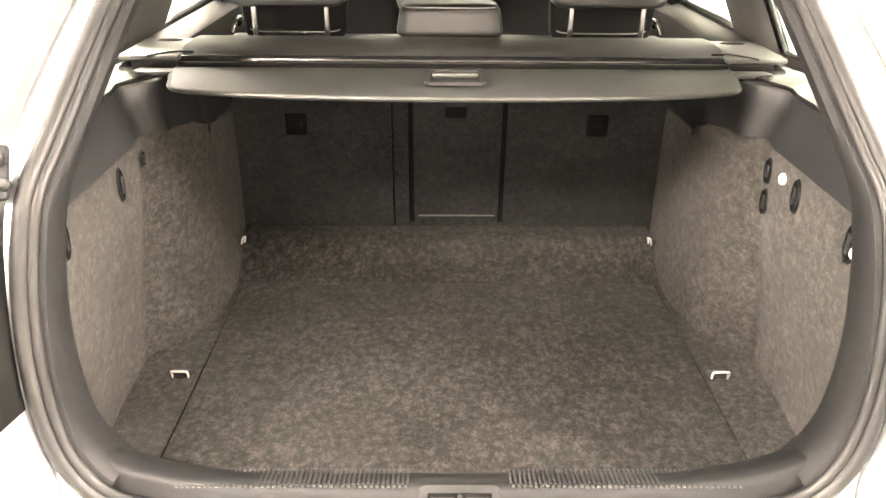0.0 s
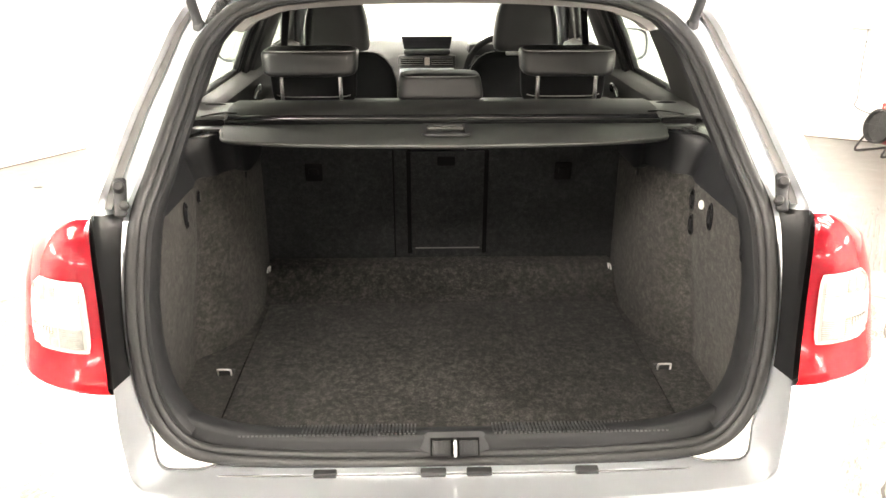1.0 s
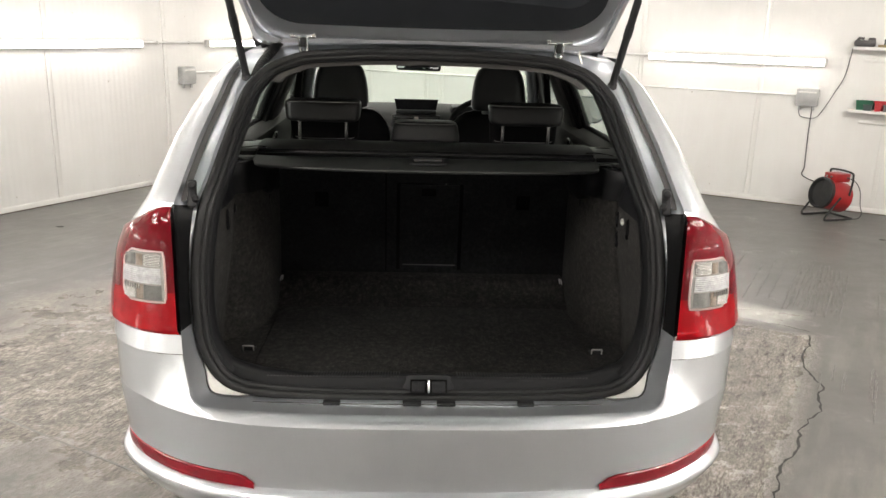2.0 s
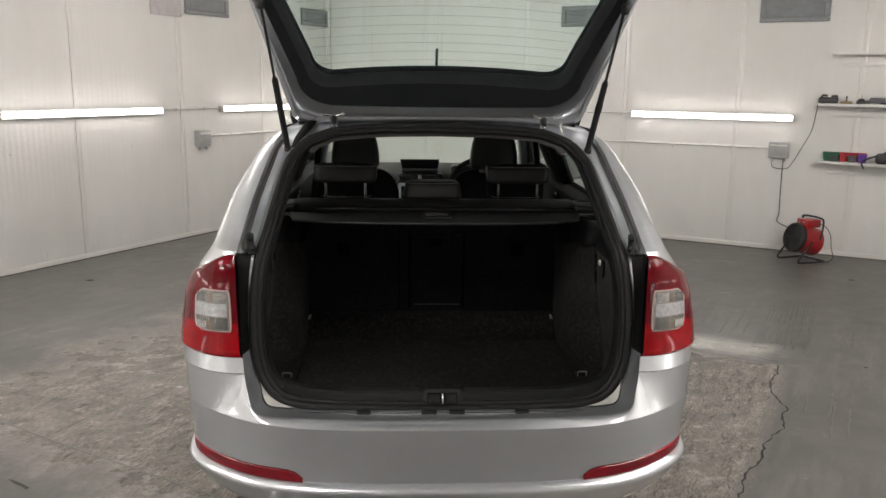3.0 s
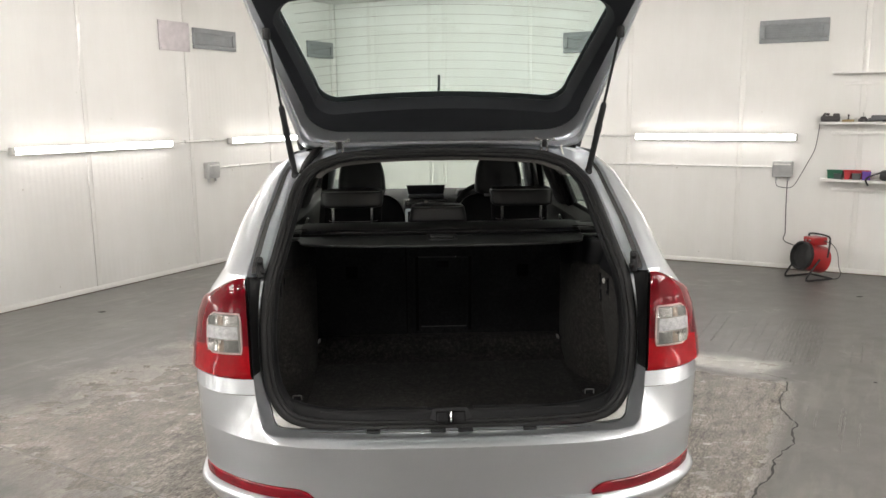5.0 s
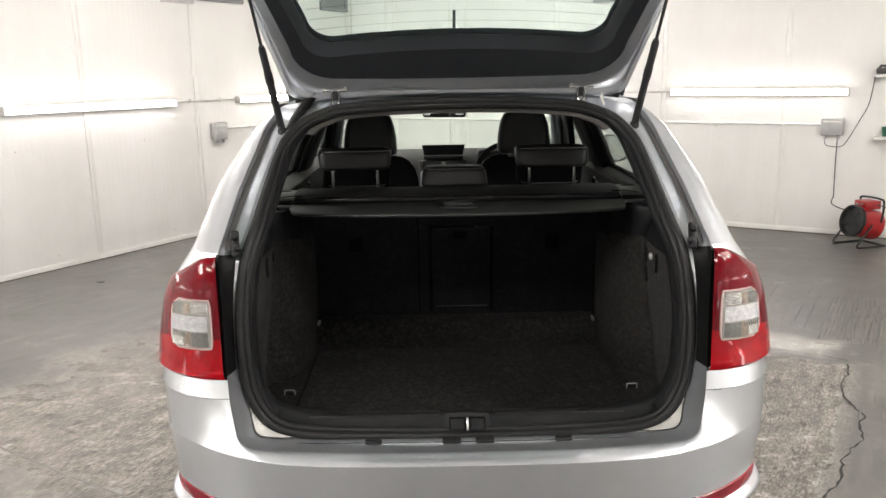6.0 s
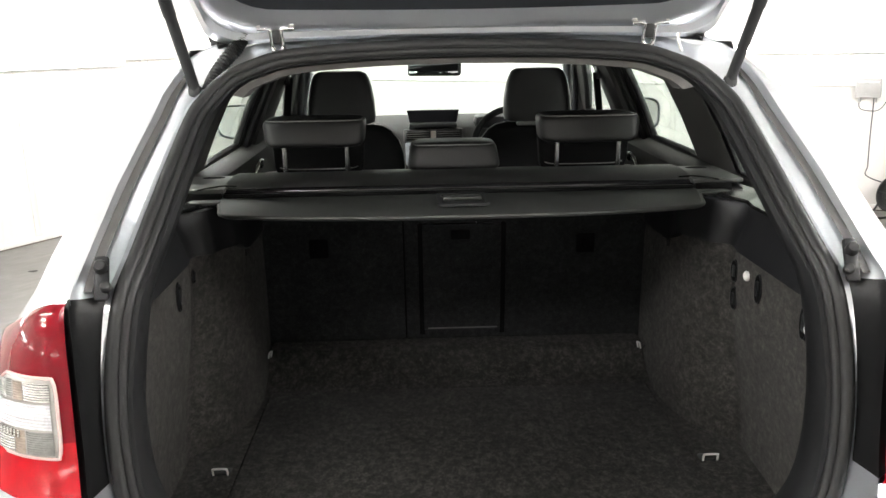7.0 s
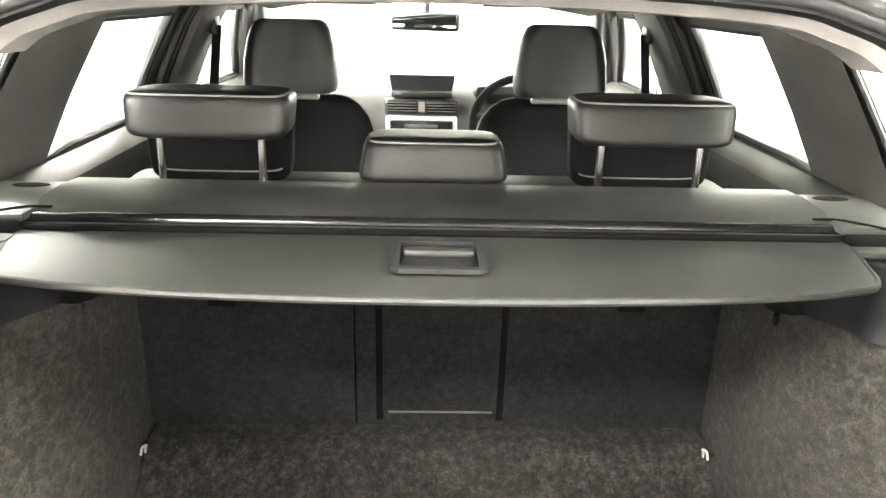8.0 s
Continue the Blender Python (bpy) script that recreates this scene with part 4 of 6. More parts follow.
def wheel(x, y, s):
    w = holder("wheel", car, Matrix.Translation((x, y, WHEEL_R)) @ Matrix.Rotation(radians(90 * s), 4, "Y"))
    part("tyre", lathe(bmesh.new(), [(0.20, -0.075), (0.29, -0.08), (0.315, -0.065), (0.315, 0.075), (0.29, 0.085), (0.20, 0.085)], 40), TYRE, w)
    bm = bmesh.new()
    lathe(bm, [(0.205, 0.02), (0.205, 0.080), (0.19, 0.080), (0.185, 0.04)], 40)
    for k in range(5):
        box(bm, (0.105 * math.cos(k * 1.2566), 0.105 * math.sin(k * 1.2566), 0.07), (0.19, 0.05, 0.03), 0.008, Euler((0, 0, k * 1.2566)).to_matrix())
    lathe(bm, [(0.05, 0.05), (0.05, 0.09), (0.03, 0.095)], 20)
    part("rim", bm, SILVERTRIM, w)


for y in (REAR_Y, FRONT_Y):
    for s in (1, -1):
        wheel(s * 0.785, y, s)


# ---- rear bumper ----
BZ = [.600, .594, .565, .530, .490, .464, .460, .424, .420, .415, .409, .402, .393, .380, .360, .335, .303, .270]
BO = [0, 0, -.003, -.008, -.012, -.013, -.021, -.021, -.013, -.004, .003, .006, .004, -.006, -.016, -.032, -.062, -.11]


PLAN = spline([(0, -.212, 0), (.15, -.211, 0), (.30, -.206, 0), (.44, -.192, 0), (.55, -.166, 0), (.64, -.128, 0), (.72, -.075, 0), (.786, -.015, 0), (.836, .06, 0), (.857, .15, 0), (.867, .26, 0), (.872, .42, 0)], 5)
NORM = []
for i, p in enumerate(PLAN):
    t = (PLAN[min(i + 1, len(PLAN) - 1)] - PLAN[max(i - 1, 0)]).normalized()
    NORM.append(Vector((t.y, -t.x, 0)).normalized())
NORM[0] = Vector((0, -1, 0))


def bumper_pt(i, z, o):
    dip = -0.010 * (1 - min(1.0, PLAN[i].x / 0.8) ** 2) if z < .47 else 0.0
    if z > .58:
        dip = lerp(PLAN[i].x, [.45, .60, .75], [0, .005, .012])
    p = PLAN[i] + NORM[i] * o
    return Vector((p.x, p.y, z + dip))


KS = [0, .004, .010, .02, .035, .055, .08, .11, .15, .20, .26, .33, .41, .5, .6, .7, .8, .9, 1.0]


def along(pts, ks):
    """Points at the fractions ks of a line's length."""
    run = [0.0]
    for a, b in zip(pts, pts[1:]):
        run.append(run[-1] + (b - a).length)
    out = []
    for k in ks:
        d = k * run[-1]
        out.append(Vector([lerp(d, run, [p[j] for p in pts]) for j in range(3)]))
    return out


def full(row):
    return mirror_x(row[1:])[::-1] + row


bumper = holder("rear_bumper", car, None, "silver painted rear bumper")
rows = [full([bumper_pt(i, z, o) for i in range(len(PLAN))]) for z, o in zip(BZ, BO)]
part("bumper_skin", loft(rows), PAINT, bumper)
# the ledge above the crease, sweeping up into a wing beside each lamp
PX, PY = [p.x for p in PLAN], [p.y for p in PLAN]
EDGE_LOW = [p for p in EDGE[:30] if p.z < .728]
wing_foot = along([Vector((x, lerp(x, PX, PY), 0)) for x in [.665 + .003 * k for k in range(70)]], KS)
wing_head = along([skin(-.076 + .496 * (k / 40) ** 2, .74) for k in range(41)], KS)
columns = []
for k, p in enumerate(EDGE_LOW):
    x = lerp(k / (len(EDGE_LOW) - 1), [0, 14 / (len(EDGE_LOW) - 1), 1], [0, .515, .655])
    if k <= 14:
        x = p.x * .515 / EDGE_LOW[14].x
    columns.append((Vector((x, lerp(x, PX, PY), 0)), p.copy()))
for a, b in zip(wing_foot, wing_head):
    columns.append((a, Vector((b.x - .001, b.y + .001, .732))))
for s in (1, -1):
    rows = []
    for a, b in columns:
        a = Vector((a.x, a.y, .600 + lerp(a.x, [.45, .60, .75], [0, .005, .012])))
        v = min(1.0, max(0.0, (b.z - a.z - .018) / .10))
        v = v * v * (3 - 2 * v)
        row = []
        for k in range(15):
            f = k / 14
            f = f * (1 - v) + v * (1 - (1 - f) ** 1.7)
            g = (1 - (1 - f) ** 1.8) * (1 - v) + v * (.72 * f + .28 * f ** 2.6)
            row.append(Vector((s * (a.x + (b.x - a.x) * f), a.y + (b.y - a.y) * f, a.z + (b.z - a.z) * g)))
        rows.append(row)
    part("bumper_ledge", loft(rows), PAINT, bumper)
    bm = bmesh.new()
    R = [i for i in range(len(PLAN)) if .435 <= PLAN[i].x and PLAN[i].y < .11]
    taper = [lerp(PLAN[i].x, [.435, .452, .475, .50], [.22, .66, .93, 1.0]) for i in R]
    loft([[Vector((s * p.x, p.y, p.z)) for p in (bumper_pt(i, .421 + (z - .421) * k, o) for i, k in zip(R, taper))] for z, o in ((.421, -.019), (.425, -.014), (.441, -.0125), (.456, -.014), (.4605, -.019))], bm)
    part("reflector", bm, REFLECT, bumper, "long red reflector strip")
part("exhaust", lathe(bmesh.new(), [(0.033, 0), (0.033, 0.14), (0.029, 0.14), (0.029, 0.01)], 20, Matrix.Translation((-0.47, -0.05, 0.275)) @ Matrix.Rotation(radians(90), 4, "X")), STEEL, car, "steel exhaust tip")
part("exhaust", lathe(bmesh.new(), [(0.033, 0), (0.033, 0.14), (0.029, 0.14), (0.029, 0.01)], 20, Matrix.Translation((-0.55, -0.05, 0.275)) @ Matrix.Rotation(radians(90), 4, "X")), STEEL, car, "steel exhaust tip")

# sill metal strip with drain holes
strip = [[Vector((x, y, z)) for x in [-.52 + .04 * k for k in range(27)]] for y, z in ((-.002, .576), (-.010, .584), (-.040, .5865), (-.046, .574))]
part("sill_metal", loft(strip), PAINT, car)
for x, w in ((-.255, .045), (-.044, .050), (.046, .050), (.258, .045)):
    part("sill_clip", boxes(((x, -.045, .589), (w, .018, .012), .003)), RUBBER, car)


def on_channel(z, f, s, lift=0.003):
    """A point of the channel beside the sill: its height at the seal and how far out to the shut line."""
    k = next(i for i, p in enumerate(HALF) if p.x > .4 and p.z >= z)
    a, d = HALF[k], EDGE[k] - HALF[k]
    n = out_axis(a)
    side = Vector((-1, 0, .6)).normalized()
    p = a + d * f - n * .008 * min(1, f / .4) + side * lift
    return Vector((s * p.x, p.y, p.z))


for s in (1, -1):
    ZS = (.588, .592, .598, .605, .613, .622, .634, .648, .664, .682)
    # plate coloured paler than the body, for the light from above
    part("corner_plate", loft([[on_channel(z, .07 + w * g, s) for g in (0, .3, .7, 1)] for z, w in zip(ZS, (.05, .22, .36, .42, .42, .38, .31, .22, .13, .03))]), PALEMETAL, car, "metal corner of the sill with the light on it painted in")
    part("plate_seam", tube(bmesh.new(), [on_channel(z, .09 + w, s, .002) for z, w in zip(ZS, (.05, .22, .36, .42, .42, .38, .31, .22, .13, .03))], .0022, 6), CABLE, car, "dark seam round the corner plate")
part("sill_crevice", tube(bmesh.new(), [(-.46, -.051, .5925), (-.2, -.050, .588), (.2, -.050, .588), (.46, -.051, .5925)], .0018, 6), CABLE, car)


# ---- tail lamps ----
def fluted(name, base, metal, period):
    """A bright lamp surface with fine level flutes."""
    m = surface(name, base, 0.16, spread=0.22, scale=70, bump=0.0, metal=metal)
    w = node(m, "ShaderNodeTexWave", Scale=2 * math.pi / (20 * period), Distortion=0.4)
    w.bands_direction = "Z"
    wire(m, node(m, "ShaderNodeTexCoord"), "Object", w, "Vector")
    bump_on(m, w, 0.35, period * 0.3)
    return m


CELLTAN = fluted("tan_cell", (0.34, 0.28, 0.23), 0.4, 0.004)
CELLCHROME = fluted("chrome_cell", (0.60, 0.59, 0.57), 0.85, 0.004)
CELLGREY = fluted("grey_cell", (0.24, 0.24, 0.228), 0.6, 0.0035)
LENSBAR = fluted("bright_reflector", (0.56, 0.56, 0.57), 0.35, 0.005)


def tail_lamp(s):
    lamp = holder("tail_lamp", car, None, "red tail lamp with clear middle")

    def top_z(y):
        return 1.098 - lerp(y, [-.05, .03, .10, .20], [0, 0.005, .055, .10])

    def pt(k, v, out):
        """k across from the inner edge, v up from the bottom."""
        z0 = lerp(v, [0, 1], [.782, 1.09])
        ey = lerp(z0, E_Z, E_Y)
        y = ey + (0.20 - ey) * k ** 1.6
        z = .782 + (top_z(y) - .782) * v
        p = skin(max(y, lerp(z, E_Z, E_Y)), z, s, out)
        return p
    ks = [0, .05, .12, .2, .28, .36, .44, .52, .6, .68, .76, .84, .92, 1.0]
    vs = [0, .03, .08, .16, .24, .32, .40, .48, .56, .64, .72, .80, .88, .95, .985, 1.0]

    def rim(k, v):
        e = min(v, 1 - v) / 0.03
        f = min(k, 1 - k) / 0.05
        return 0.004 + 0.009 * min(1, max(0, min(e, 1))) * min(1, max(0.0, f + 0.35))
    rows = [[pt(k, v, rim(k, v)) for k in ks] for v in vs]
    part("lens_lower", loft(rows[:6]), REDLOW, lamp, "bright red lower lens")
    part("lens_upper", loft(rows[5:]), REDLENS, lamp, "glossy red upper lens")
    # clear reversing and indicator window, a rounded patch on the lens
    cols, rws = 14, 12

    def k_at(x, v):
        lo, hi = 0.0, 1.0
        for _ in range(24):
            mid_k = (lo + hi) / 2
            lo, hi = (mid_k, hi) if abs(pt(mid_k, v, 0.012).x) < x else (lo, mid_k)
        return lo

    def lens_x(f, v, cv):
        x0 = abs(pt(0, v, 0.012).x) + 0.012 + 0.004 * abs(cv) ** 7
        x1 = 0.786 - 0.024 * abs(cv) ** 7
        return x0 + (x1 - x0) * f
    grid = []
    for a in range(rws + 1):
        v = .25 + (.65 - .25) * a / rws
        row = []
        for b in range(cols + 1):
            cu, cv = 2 * b / cols - 1, 2 * a / rws - 1
            edge = max(abs(cu), abs(cv)) ** 6
            row.append(pt(k_at(lens_x(b / cols, v, cv), v), v, 0.0180 - 0.0028 * edge))
        grid.append(row)
    part("clear_lens", loft(grid), CLEARLENS, lamp, "clear ribbed reversing lens")
    lp = grid[0] + [r[-1] for r in grid[1:]] + grid[-1][-2::-1] + [r[0] for r in grid[-2:0:-1]]
    part("lens_border", tube(bmesh.new(), lp, 0.0028, 6, closed=True), surface("pale_border", (0.52, 0.36, 0.34), 0.3), lamp)
    kinds = (CELLCHROME, CELLTAN, CELLGREY), (CELLGREY, CELLTAN, CELLCHROME)
    for (v0, v1), row in zip(((.535, .628), (.272, .385)), kinds):
        for (f0, f1), material in zip(((.05, .44), (.46, .62), (.64, .94)), row):
            part("lens_cell", loft([[pt(k_at(lens_x(f0 + (f1 - f0) * b / 6, v, 0), v), v, 0.0195 - .0012 * (abs(2 * b / 6 - 1) ** 4)) for b in range(7)] for v in (v0, v0 + .01, (v0 + v1) / 2, v1 - .01, v1)]), material, lamp)
    for b in range(7):
        f = .53 + .36 * b / 6
        part("lens_rib", tube(bmesh.new(), [pt(k_at(lens_x(f, v, 0), v), v, 0.0205) for v in (.35, .37, .385)], 0.0024, 5), CELLCHROME, lamp)
    part("bright_bar", loft([[pt(k_at(lens_x(.04 + .92 * b / 10, v, 0), v), v, 0.0198) for b in range(11)] for v in (.397, .41, .46, .51, .523)]), LENSBAR, lamp, "bright white reflector band")


tail_lamp(1)
tail_lamp(-1)
for s in (1, -1):
    st = holder("gate_stopper", car, Matrix.Translation((s * .621, .080, 1.116)) @ Euler((radians(-38), 0, s * radians(-12))).to_matrix().to_4x4(), "black rubber tailgate stopper")
    part("plate", boxes(((0, 0, 0), (0.024, 0.014, 0.080), 0.007)), DARKPL, st)
    part("buffer", lathe(bmesh.new(), [(0.011, 0), (0.011, 0.012), (0.008, 0.016)], 14, Matrix.Translation((0, -0.005, 0.016)) @ Matrix.Rotation(radians(90), 4, "X")), RUBBER, st)
    part("buffer", lathe(bmesh.new(), [(0.009, 0), (0.009, 0.010), (0.006, 0.013)], 12, Matrix.Translation((-s * 0.008, -0.005, -0.020)) @ Matrix.Rotation(radians(90), 4, "X")), RUBBER, st)


# ---- tailgate ----
GATE_ANGLE = radians(48)
G_ALONG = Vector((0, -math.cos(GATE_ANGLE), math.sin(GATE_ANGLE)))
G_IN = Vector((0, -math.sin(GATE_ANGLE), -math.cos(GATE_ANGLE)))
HINGE = Vector((0, 0.585, 1.500))
gate = holder("tailgate", car, None, "open silver tailgate with black inner trim")


def gp(x, d, h):
    """A point of the gate: across, along from the hinge, h out of its inner face."""
    bow = 0.025 * (x / 0.6) ** 2
    return HINGE + Vector((x, 0, 0)) + G_ALONG * d + G_IN * (h + bow)


def outline(d0, d1, w0, w1, r0, r1, sag0=0.0, sag1=0.0, n=8):
    """A rounded outline with straight sloping sides, as (x, d) pairs."""
    pts = []
    cx0, cx1 = w0 - r0, w1 - r1
    for k in range(13):
        x = cx0 * (2 * k / 12 - 1)
        pts.append((x, d0 + sag0 * (1 - (x / cx0) ** 2)))
    for k in range(1, n):
        a = -math.pi / 2 + (math.pi / 2) * k / n
        pts.append((cx0 + r0 * math.cos(a), d0 + r0 + r0 * math.sin(a)))
    for k in range(9):
        t = k / 8
        pts.append((w0 + (w1 - w0) * t, d0 + r0 + (d1 - r1 - d0 - r0) * t))
    for k in range(1, n):
        a = (math.pi / 2) * k / n
        pts.append((cx1 + r1 * math.cos(a), d1 - r1 + r1 * math.sin(a)))
    top = []
    for k in range(13):
        x = cx1 * (1 - 2 * k / 12)
        top.append((x, d1 + sag1 * (1 - (x / cx1) ** 2)))
    pts += top
    left = [(-x, d) for x, d in pts[13:13 + (n - 1) + 9 + (n - 1)]][::-1]
    return pts + left


O_OUT = outline(-.02, .745, .545, .655, .05, .02)
O_FLANGE = outline(.055, .735, .522, .632, .13, .03, -.012)
O_TRIM = outline(.088, .728, .503, .618, .13, .03, -.014)
O_GLASS = outline(.192, .648, .452, .540, .075, .075, .014, .052)


def at_h(o, h):
    return [gp(x, d, h) for x, d in o]


def between(t):
    """A line between the flange and the outer edge of the gate."""
    return [(a + (c * .985 - a) * t, b + (d * .99 + .003 - b) * t) for (a, b), (c, d) in zip(O_FLANGE, O_OUT)]


part("gate_frame", loft([at_h(O_OUT, -.045), at_h(O_OUT, -.012), at_h([(x * .985, d * .99 + .003) for x, d in O_OUT], -.004), at_h(between(.72), .006), at_h(between(.55), .000), at_h(between(.40), .012), at_h(between(.20), .020), at_h(O_FLANGE, .019), at_h(O_TRIM, .014), at_h(O_TRIM, .0)], closed=True), PAINT, gate, "silver painted inner frame")
part("gate_outer", loft([at_h(O_OUT, -.045), at_h([(x * .93, .01 + d * .96) for x, d in O_OUT], -.060), at_h(O_GLASS, -.058)], closed=True), PAINT, gate, "silver painted outer skin")
part("gate_trim", loft([at_h(O_TRIM, .018), at_h([(x * .99, d * .985 + .006) for x, d in O_TRIM], .024), at_h([(x * 1.03, (d - .46) * 1.06 + .46) for x, d in O_GLASS], .020), at_h(O_GLASS, -.010), at_h(O_GLASS, -.030)], closed=True), GATETRIM, gate, "black plastic inner trim")
bm = bmesh.new()
gl = at_h(O_GLASS, -.032)
mid = gp(0, .46, -.032)
ring_half = [mid.lerp(p, .5) for p in gl]
loft([gl, ring_half], bm, closed=True)
c = bm.verts.new(mid)
bm.verts.ensure_lookup_table()
n = len(gl)
for i in range(n):
    bm.faces.new((bm.verts[n + i], bm.verts[n + (i + 1) % n], c))
g = part("rear_window", bm, GLASS, gate, "green tinted heated rear window")
g.visible_shadow = False
bm = bmesh.new()
for k in range(11):
    d = .235 + .038 * k
    w = lerp(d, [.20, .67], [.425, .51])
    pts = [gp(x, d + 0.022 * (1 - (x / .5) ** 2), -.030) for x in [w * (2 * j / 16 - 1) for j in range(17)]]
    tube(bm, pts, 0.0004, 4)
tagged(part("heater_wires", bm, CABLE, gate, "thin heating wires"), kind="stuff")
# wiper motor cover at the lower edge of the glass
part("wiper_cover", loft([[gp(.166 + .024 * math.cos(a) * w, .668 + .026 * math.sin(a) * w - d0, h) for a in [2 * math.pi * j / 16 for j in range(16)]] for w, h, d0 in ((1, -.028, 0), (1, -.01, 0), (.8, .012, -.01), (.4, .02, -.015), (.02, .021, -.015))], closed=True), PLASTIC, gate)
part("wiper_neck", boxes((gp(.166, .70, .004), (.022, .05, .05), .008)), PLASTIC, gate)

# lower part of the gate, bent back over the opening
L_ALONG = Vector((0, -math.cos(radians(2)), math.sin(radians(2))))
L_IN = Vector((0, -math.sin(radians(2)), -math.cos(radians(2))))
L_BASE = HINGE + G_ALONG * 0.742


def lp(x, d, h):
    return L_BASE + Vector((x, 0, 0)) + L_ALONG * d + L_IN * h


def lower_row(w, d, h):
    return [lp(w * (2 * k / 12 - 1), d, h + 0.02 * (2 * k / 12 - 1) ** 2) for k in range(13)]


part("lower_trim", loft([[gp(.585 * (2 * k / 12 - 1), .715, .020) for k in range(13)], lower_row(.60, .04, .045), lower_row(.60, .12, .050), lower_row(.58, .30, .045), lower_row(.52, .40, .020), lower_row(.50, .42, .0)]), PLASTIC, gate, "black plastic lower trim with pull handle")
part("lower_skin", loft([lower_row(.645, -.01, -.045), lower_row(.66, .1, -.075), lower_row(.655, .3, -.085), lower_row(.60, .44, -.06), lower_row(.56, .45, -.01), lower_row(.50, .42, .004)]), PAINT, gate)
for s in (1, -1):
    part("lower_edge", loft([[lp(s * a, d, h) for a, d, h in row] for row in (((.645, -.01, -.04), (.66, .1, -.075), (.655, .3, -.085), (.60, .44, -.06)), ((.645, .0, .02), (.655, .1, .0), (.65, .3, -.01), (.575, .43, .0)), ((.60, .02, .055), (.60, .12, .065), (.58, .30, .06), (.51, .41, .02)))]), PAINT, gate)
    part("number_lamp", boxes((lp(s * .12, .2, -.088), (.06, .03, .012), .003)), WHITEPL, gate)

# hinges
for s, x in ((1, .392), (-1, -.388)):
    h = holder("gate_hinge", car, Matrix.Translation((x, .563, 1.484)), "steel tailgate hinge")
    for k in (1, -1):
        part("arm", tube(bmesh.new(), spline([(k * .0125, .010, -.050), (k * .0120, -.006, -.022), (k * .0105, -.020, .008), (k * .0115, -.026, .020), (k * .016, -.028, .0255), (k * .038, -.028, .026)], 4), .0044, 10), CHROME, h, "bright hinge arm")
        part("bolt", lathe(bmesh.new(), [(.007, 0), (.007, .004), (.004, .006)], 6, Matrix.Translation((k * .034, -.030, .029))), STEEL, h)
    part("pin", tube(bmesh.new(), spline([(-.0115, -.012, -.010), (-.006, -.013, -.019), (.006, -.013, -.019), (.0115, -.012, -.010)], 4), .0042, 10), CHROME, h)
    part("knuckle", boxes(((0, -.022, .010), (.017, .014, .030), .003)), RUBBER, h)

# gas struts
for s in (1, -1):
    a, b = Vector((s * .554, .497, 1.392)), Vector((s * .582, .180, 1.872))
    st = holder("gas_strut", car, None, "black gas strut holding up the tailgate")
    k1 = a.lerp(b, .52)
    part("cylinder", tube(bmesh.new(), [a, a.lerp(b, .50), a.lerp(b, .52)], [.011, .011, .008], 14), PLASTIC, st)
    part("rod", tube(bmesh.new(), [k1, b], .0048, 10), BLACKMET, st)
    part("socket", boxes((a + Vector((0, 0, -.008)), (.026, .024, .034), .007)), PLASTIC, st)
    part("socket", boxes((b, (.024, .024, .04), .007)), PLASTIC, st)
    part("collar", tube(bmesh.new(), [a.lerp(b, .30), a.lerp(b, .36)], .0125, 14), PLASTIC, st)

# black strip drawn where the gap under the gate lies in shade
part("roof_gap_shade", tube(bmesh.new(), [p + Vector((0, -.010, -.004)) for p in [q for q in EDGE if q.z > 1.475]], .007, 8), RUBBER, car)
part("roof_gap_shade", tube(bmesh.new(), [p + Vector((0, -.010, -.004)) for p in mirror_x([q for q in EDGE if q.z > 1.475])], .007, 8), RUBBER, car)

# corrugated wiring sleeve on the near side, and a bent body bracket on the other
pts = spline([(-.528, .50, 1.385), (-.515, .545, 1.425), (-.485, .575, 1.468), (-.462, .580, 1.500), (-.450, .565, 1.525)], 14)
part("wiring_sleeve", tube(bmesh.new(), pts, [.017 if k % 2 else .0135 for k in range(len(pts))], 12), RUBBER, car, "black corrugated wiring sleeve")
part("body_bracket", tube(bmesh.new(), spline([(.470, .565, 1.450), (.462, .570, 1.480), (.476, .572, 1.505), (.492, .565, 1.500)], 6), .0034, 8), PALEMETAL, car)


# ---- boot ----
boot_floor = holder("boot_floor", car, None, "mottled grey-brown carpeted boot floor")
bm = boxes(((0, .565, .497), (1.084, 0.96, .016), .004))
part("floor_panel", bm, CARPET, boot_floor)
for s in (1, -1):
    part("floor_side", boxes(((s * .62, .62, .493), (.152, 1.12, .014), .004)), CARPET, boot_floor)
part("floor_ramp", loft([[Vector((x, y, z)) for x in [-.56 + .08 * k for k in range(15)]] for y, z in ((.94, .5035), (.97, .508), (.99, .514), (1.01, .523), (1.03, .537), (1.048, .556), (1.062, .571), (1.078, .580), (1.10, .584), (1.16, .584))]), CARPET, boot_floor, "carpet step up to the seat back")


def lining_x(y, z):
    """Half the width of the boot between its carpeted sides."""
    hi = lerp(y, [.08, .14, .20, .55, .585, .605, .63, .66, .70, .75, .82, .90, 1.02, 1.16], [.600, .612, .622, .625, .632, .636, .628, .614, .598, .583, .570, .563, .562, .566])
    lo = lerp(y, [.08, .14, .20, .40, .55, .585, .605, .63, .66, .70, .75, .83, .92, 1.0, 1.16], [.600, .630, .652, .672, .676, .680, .676, .650, .622, .597, .576, .561, .556, .561, .572])
    t = min(1, max(0, (z - .50) / .46))
    t = t * t * (3 - 2 * t)
    return lo + (hi - lo) * t


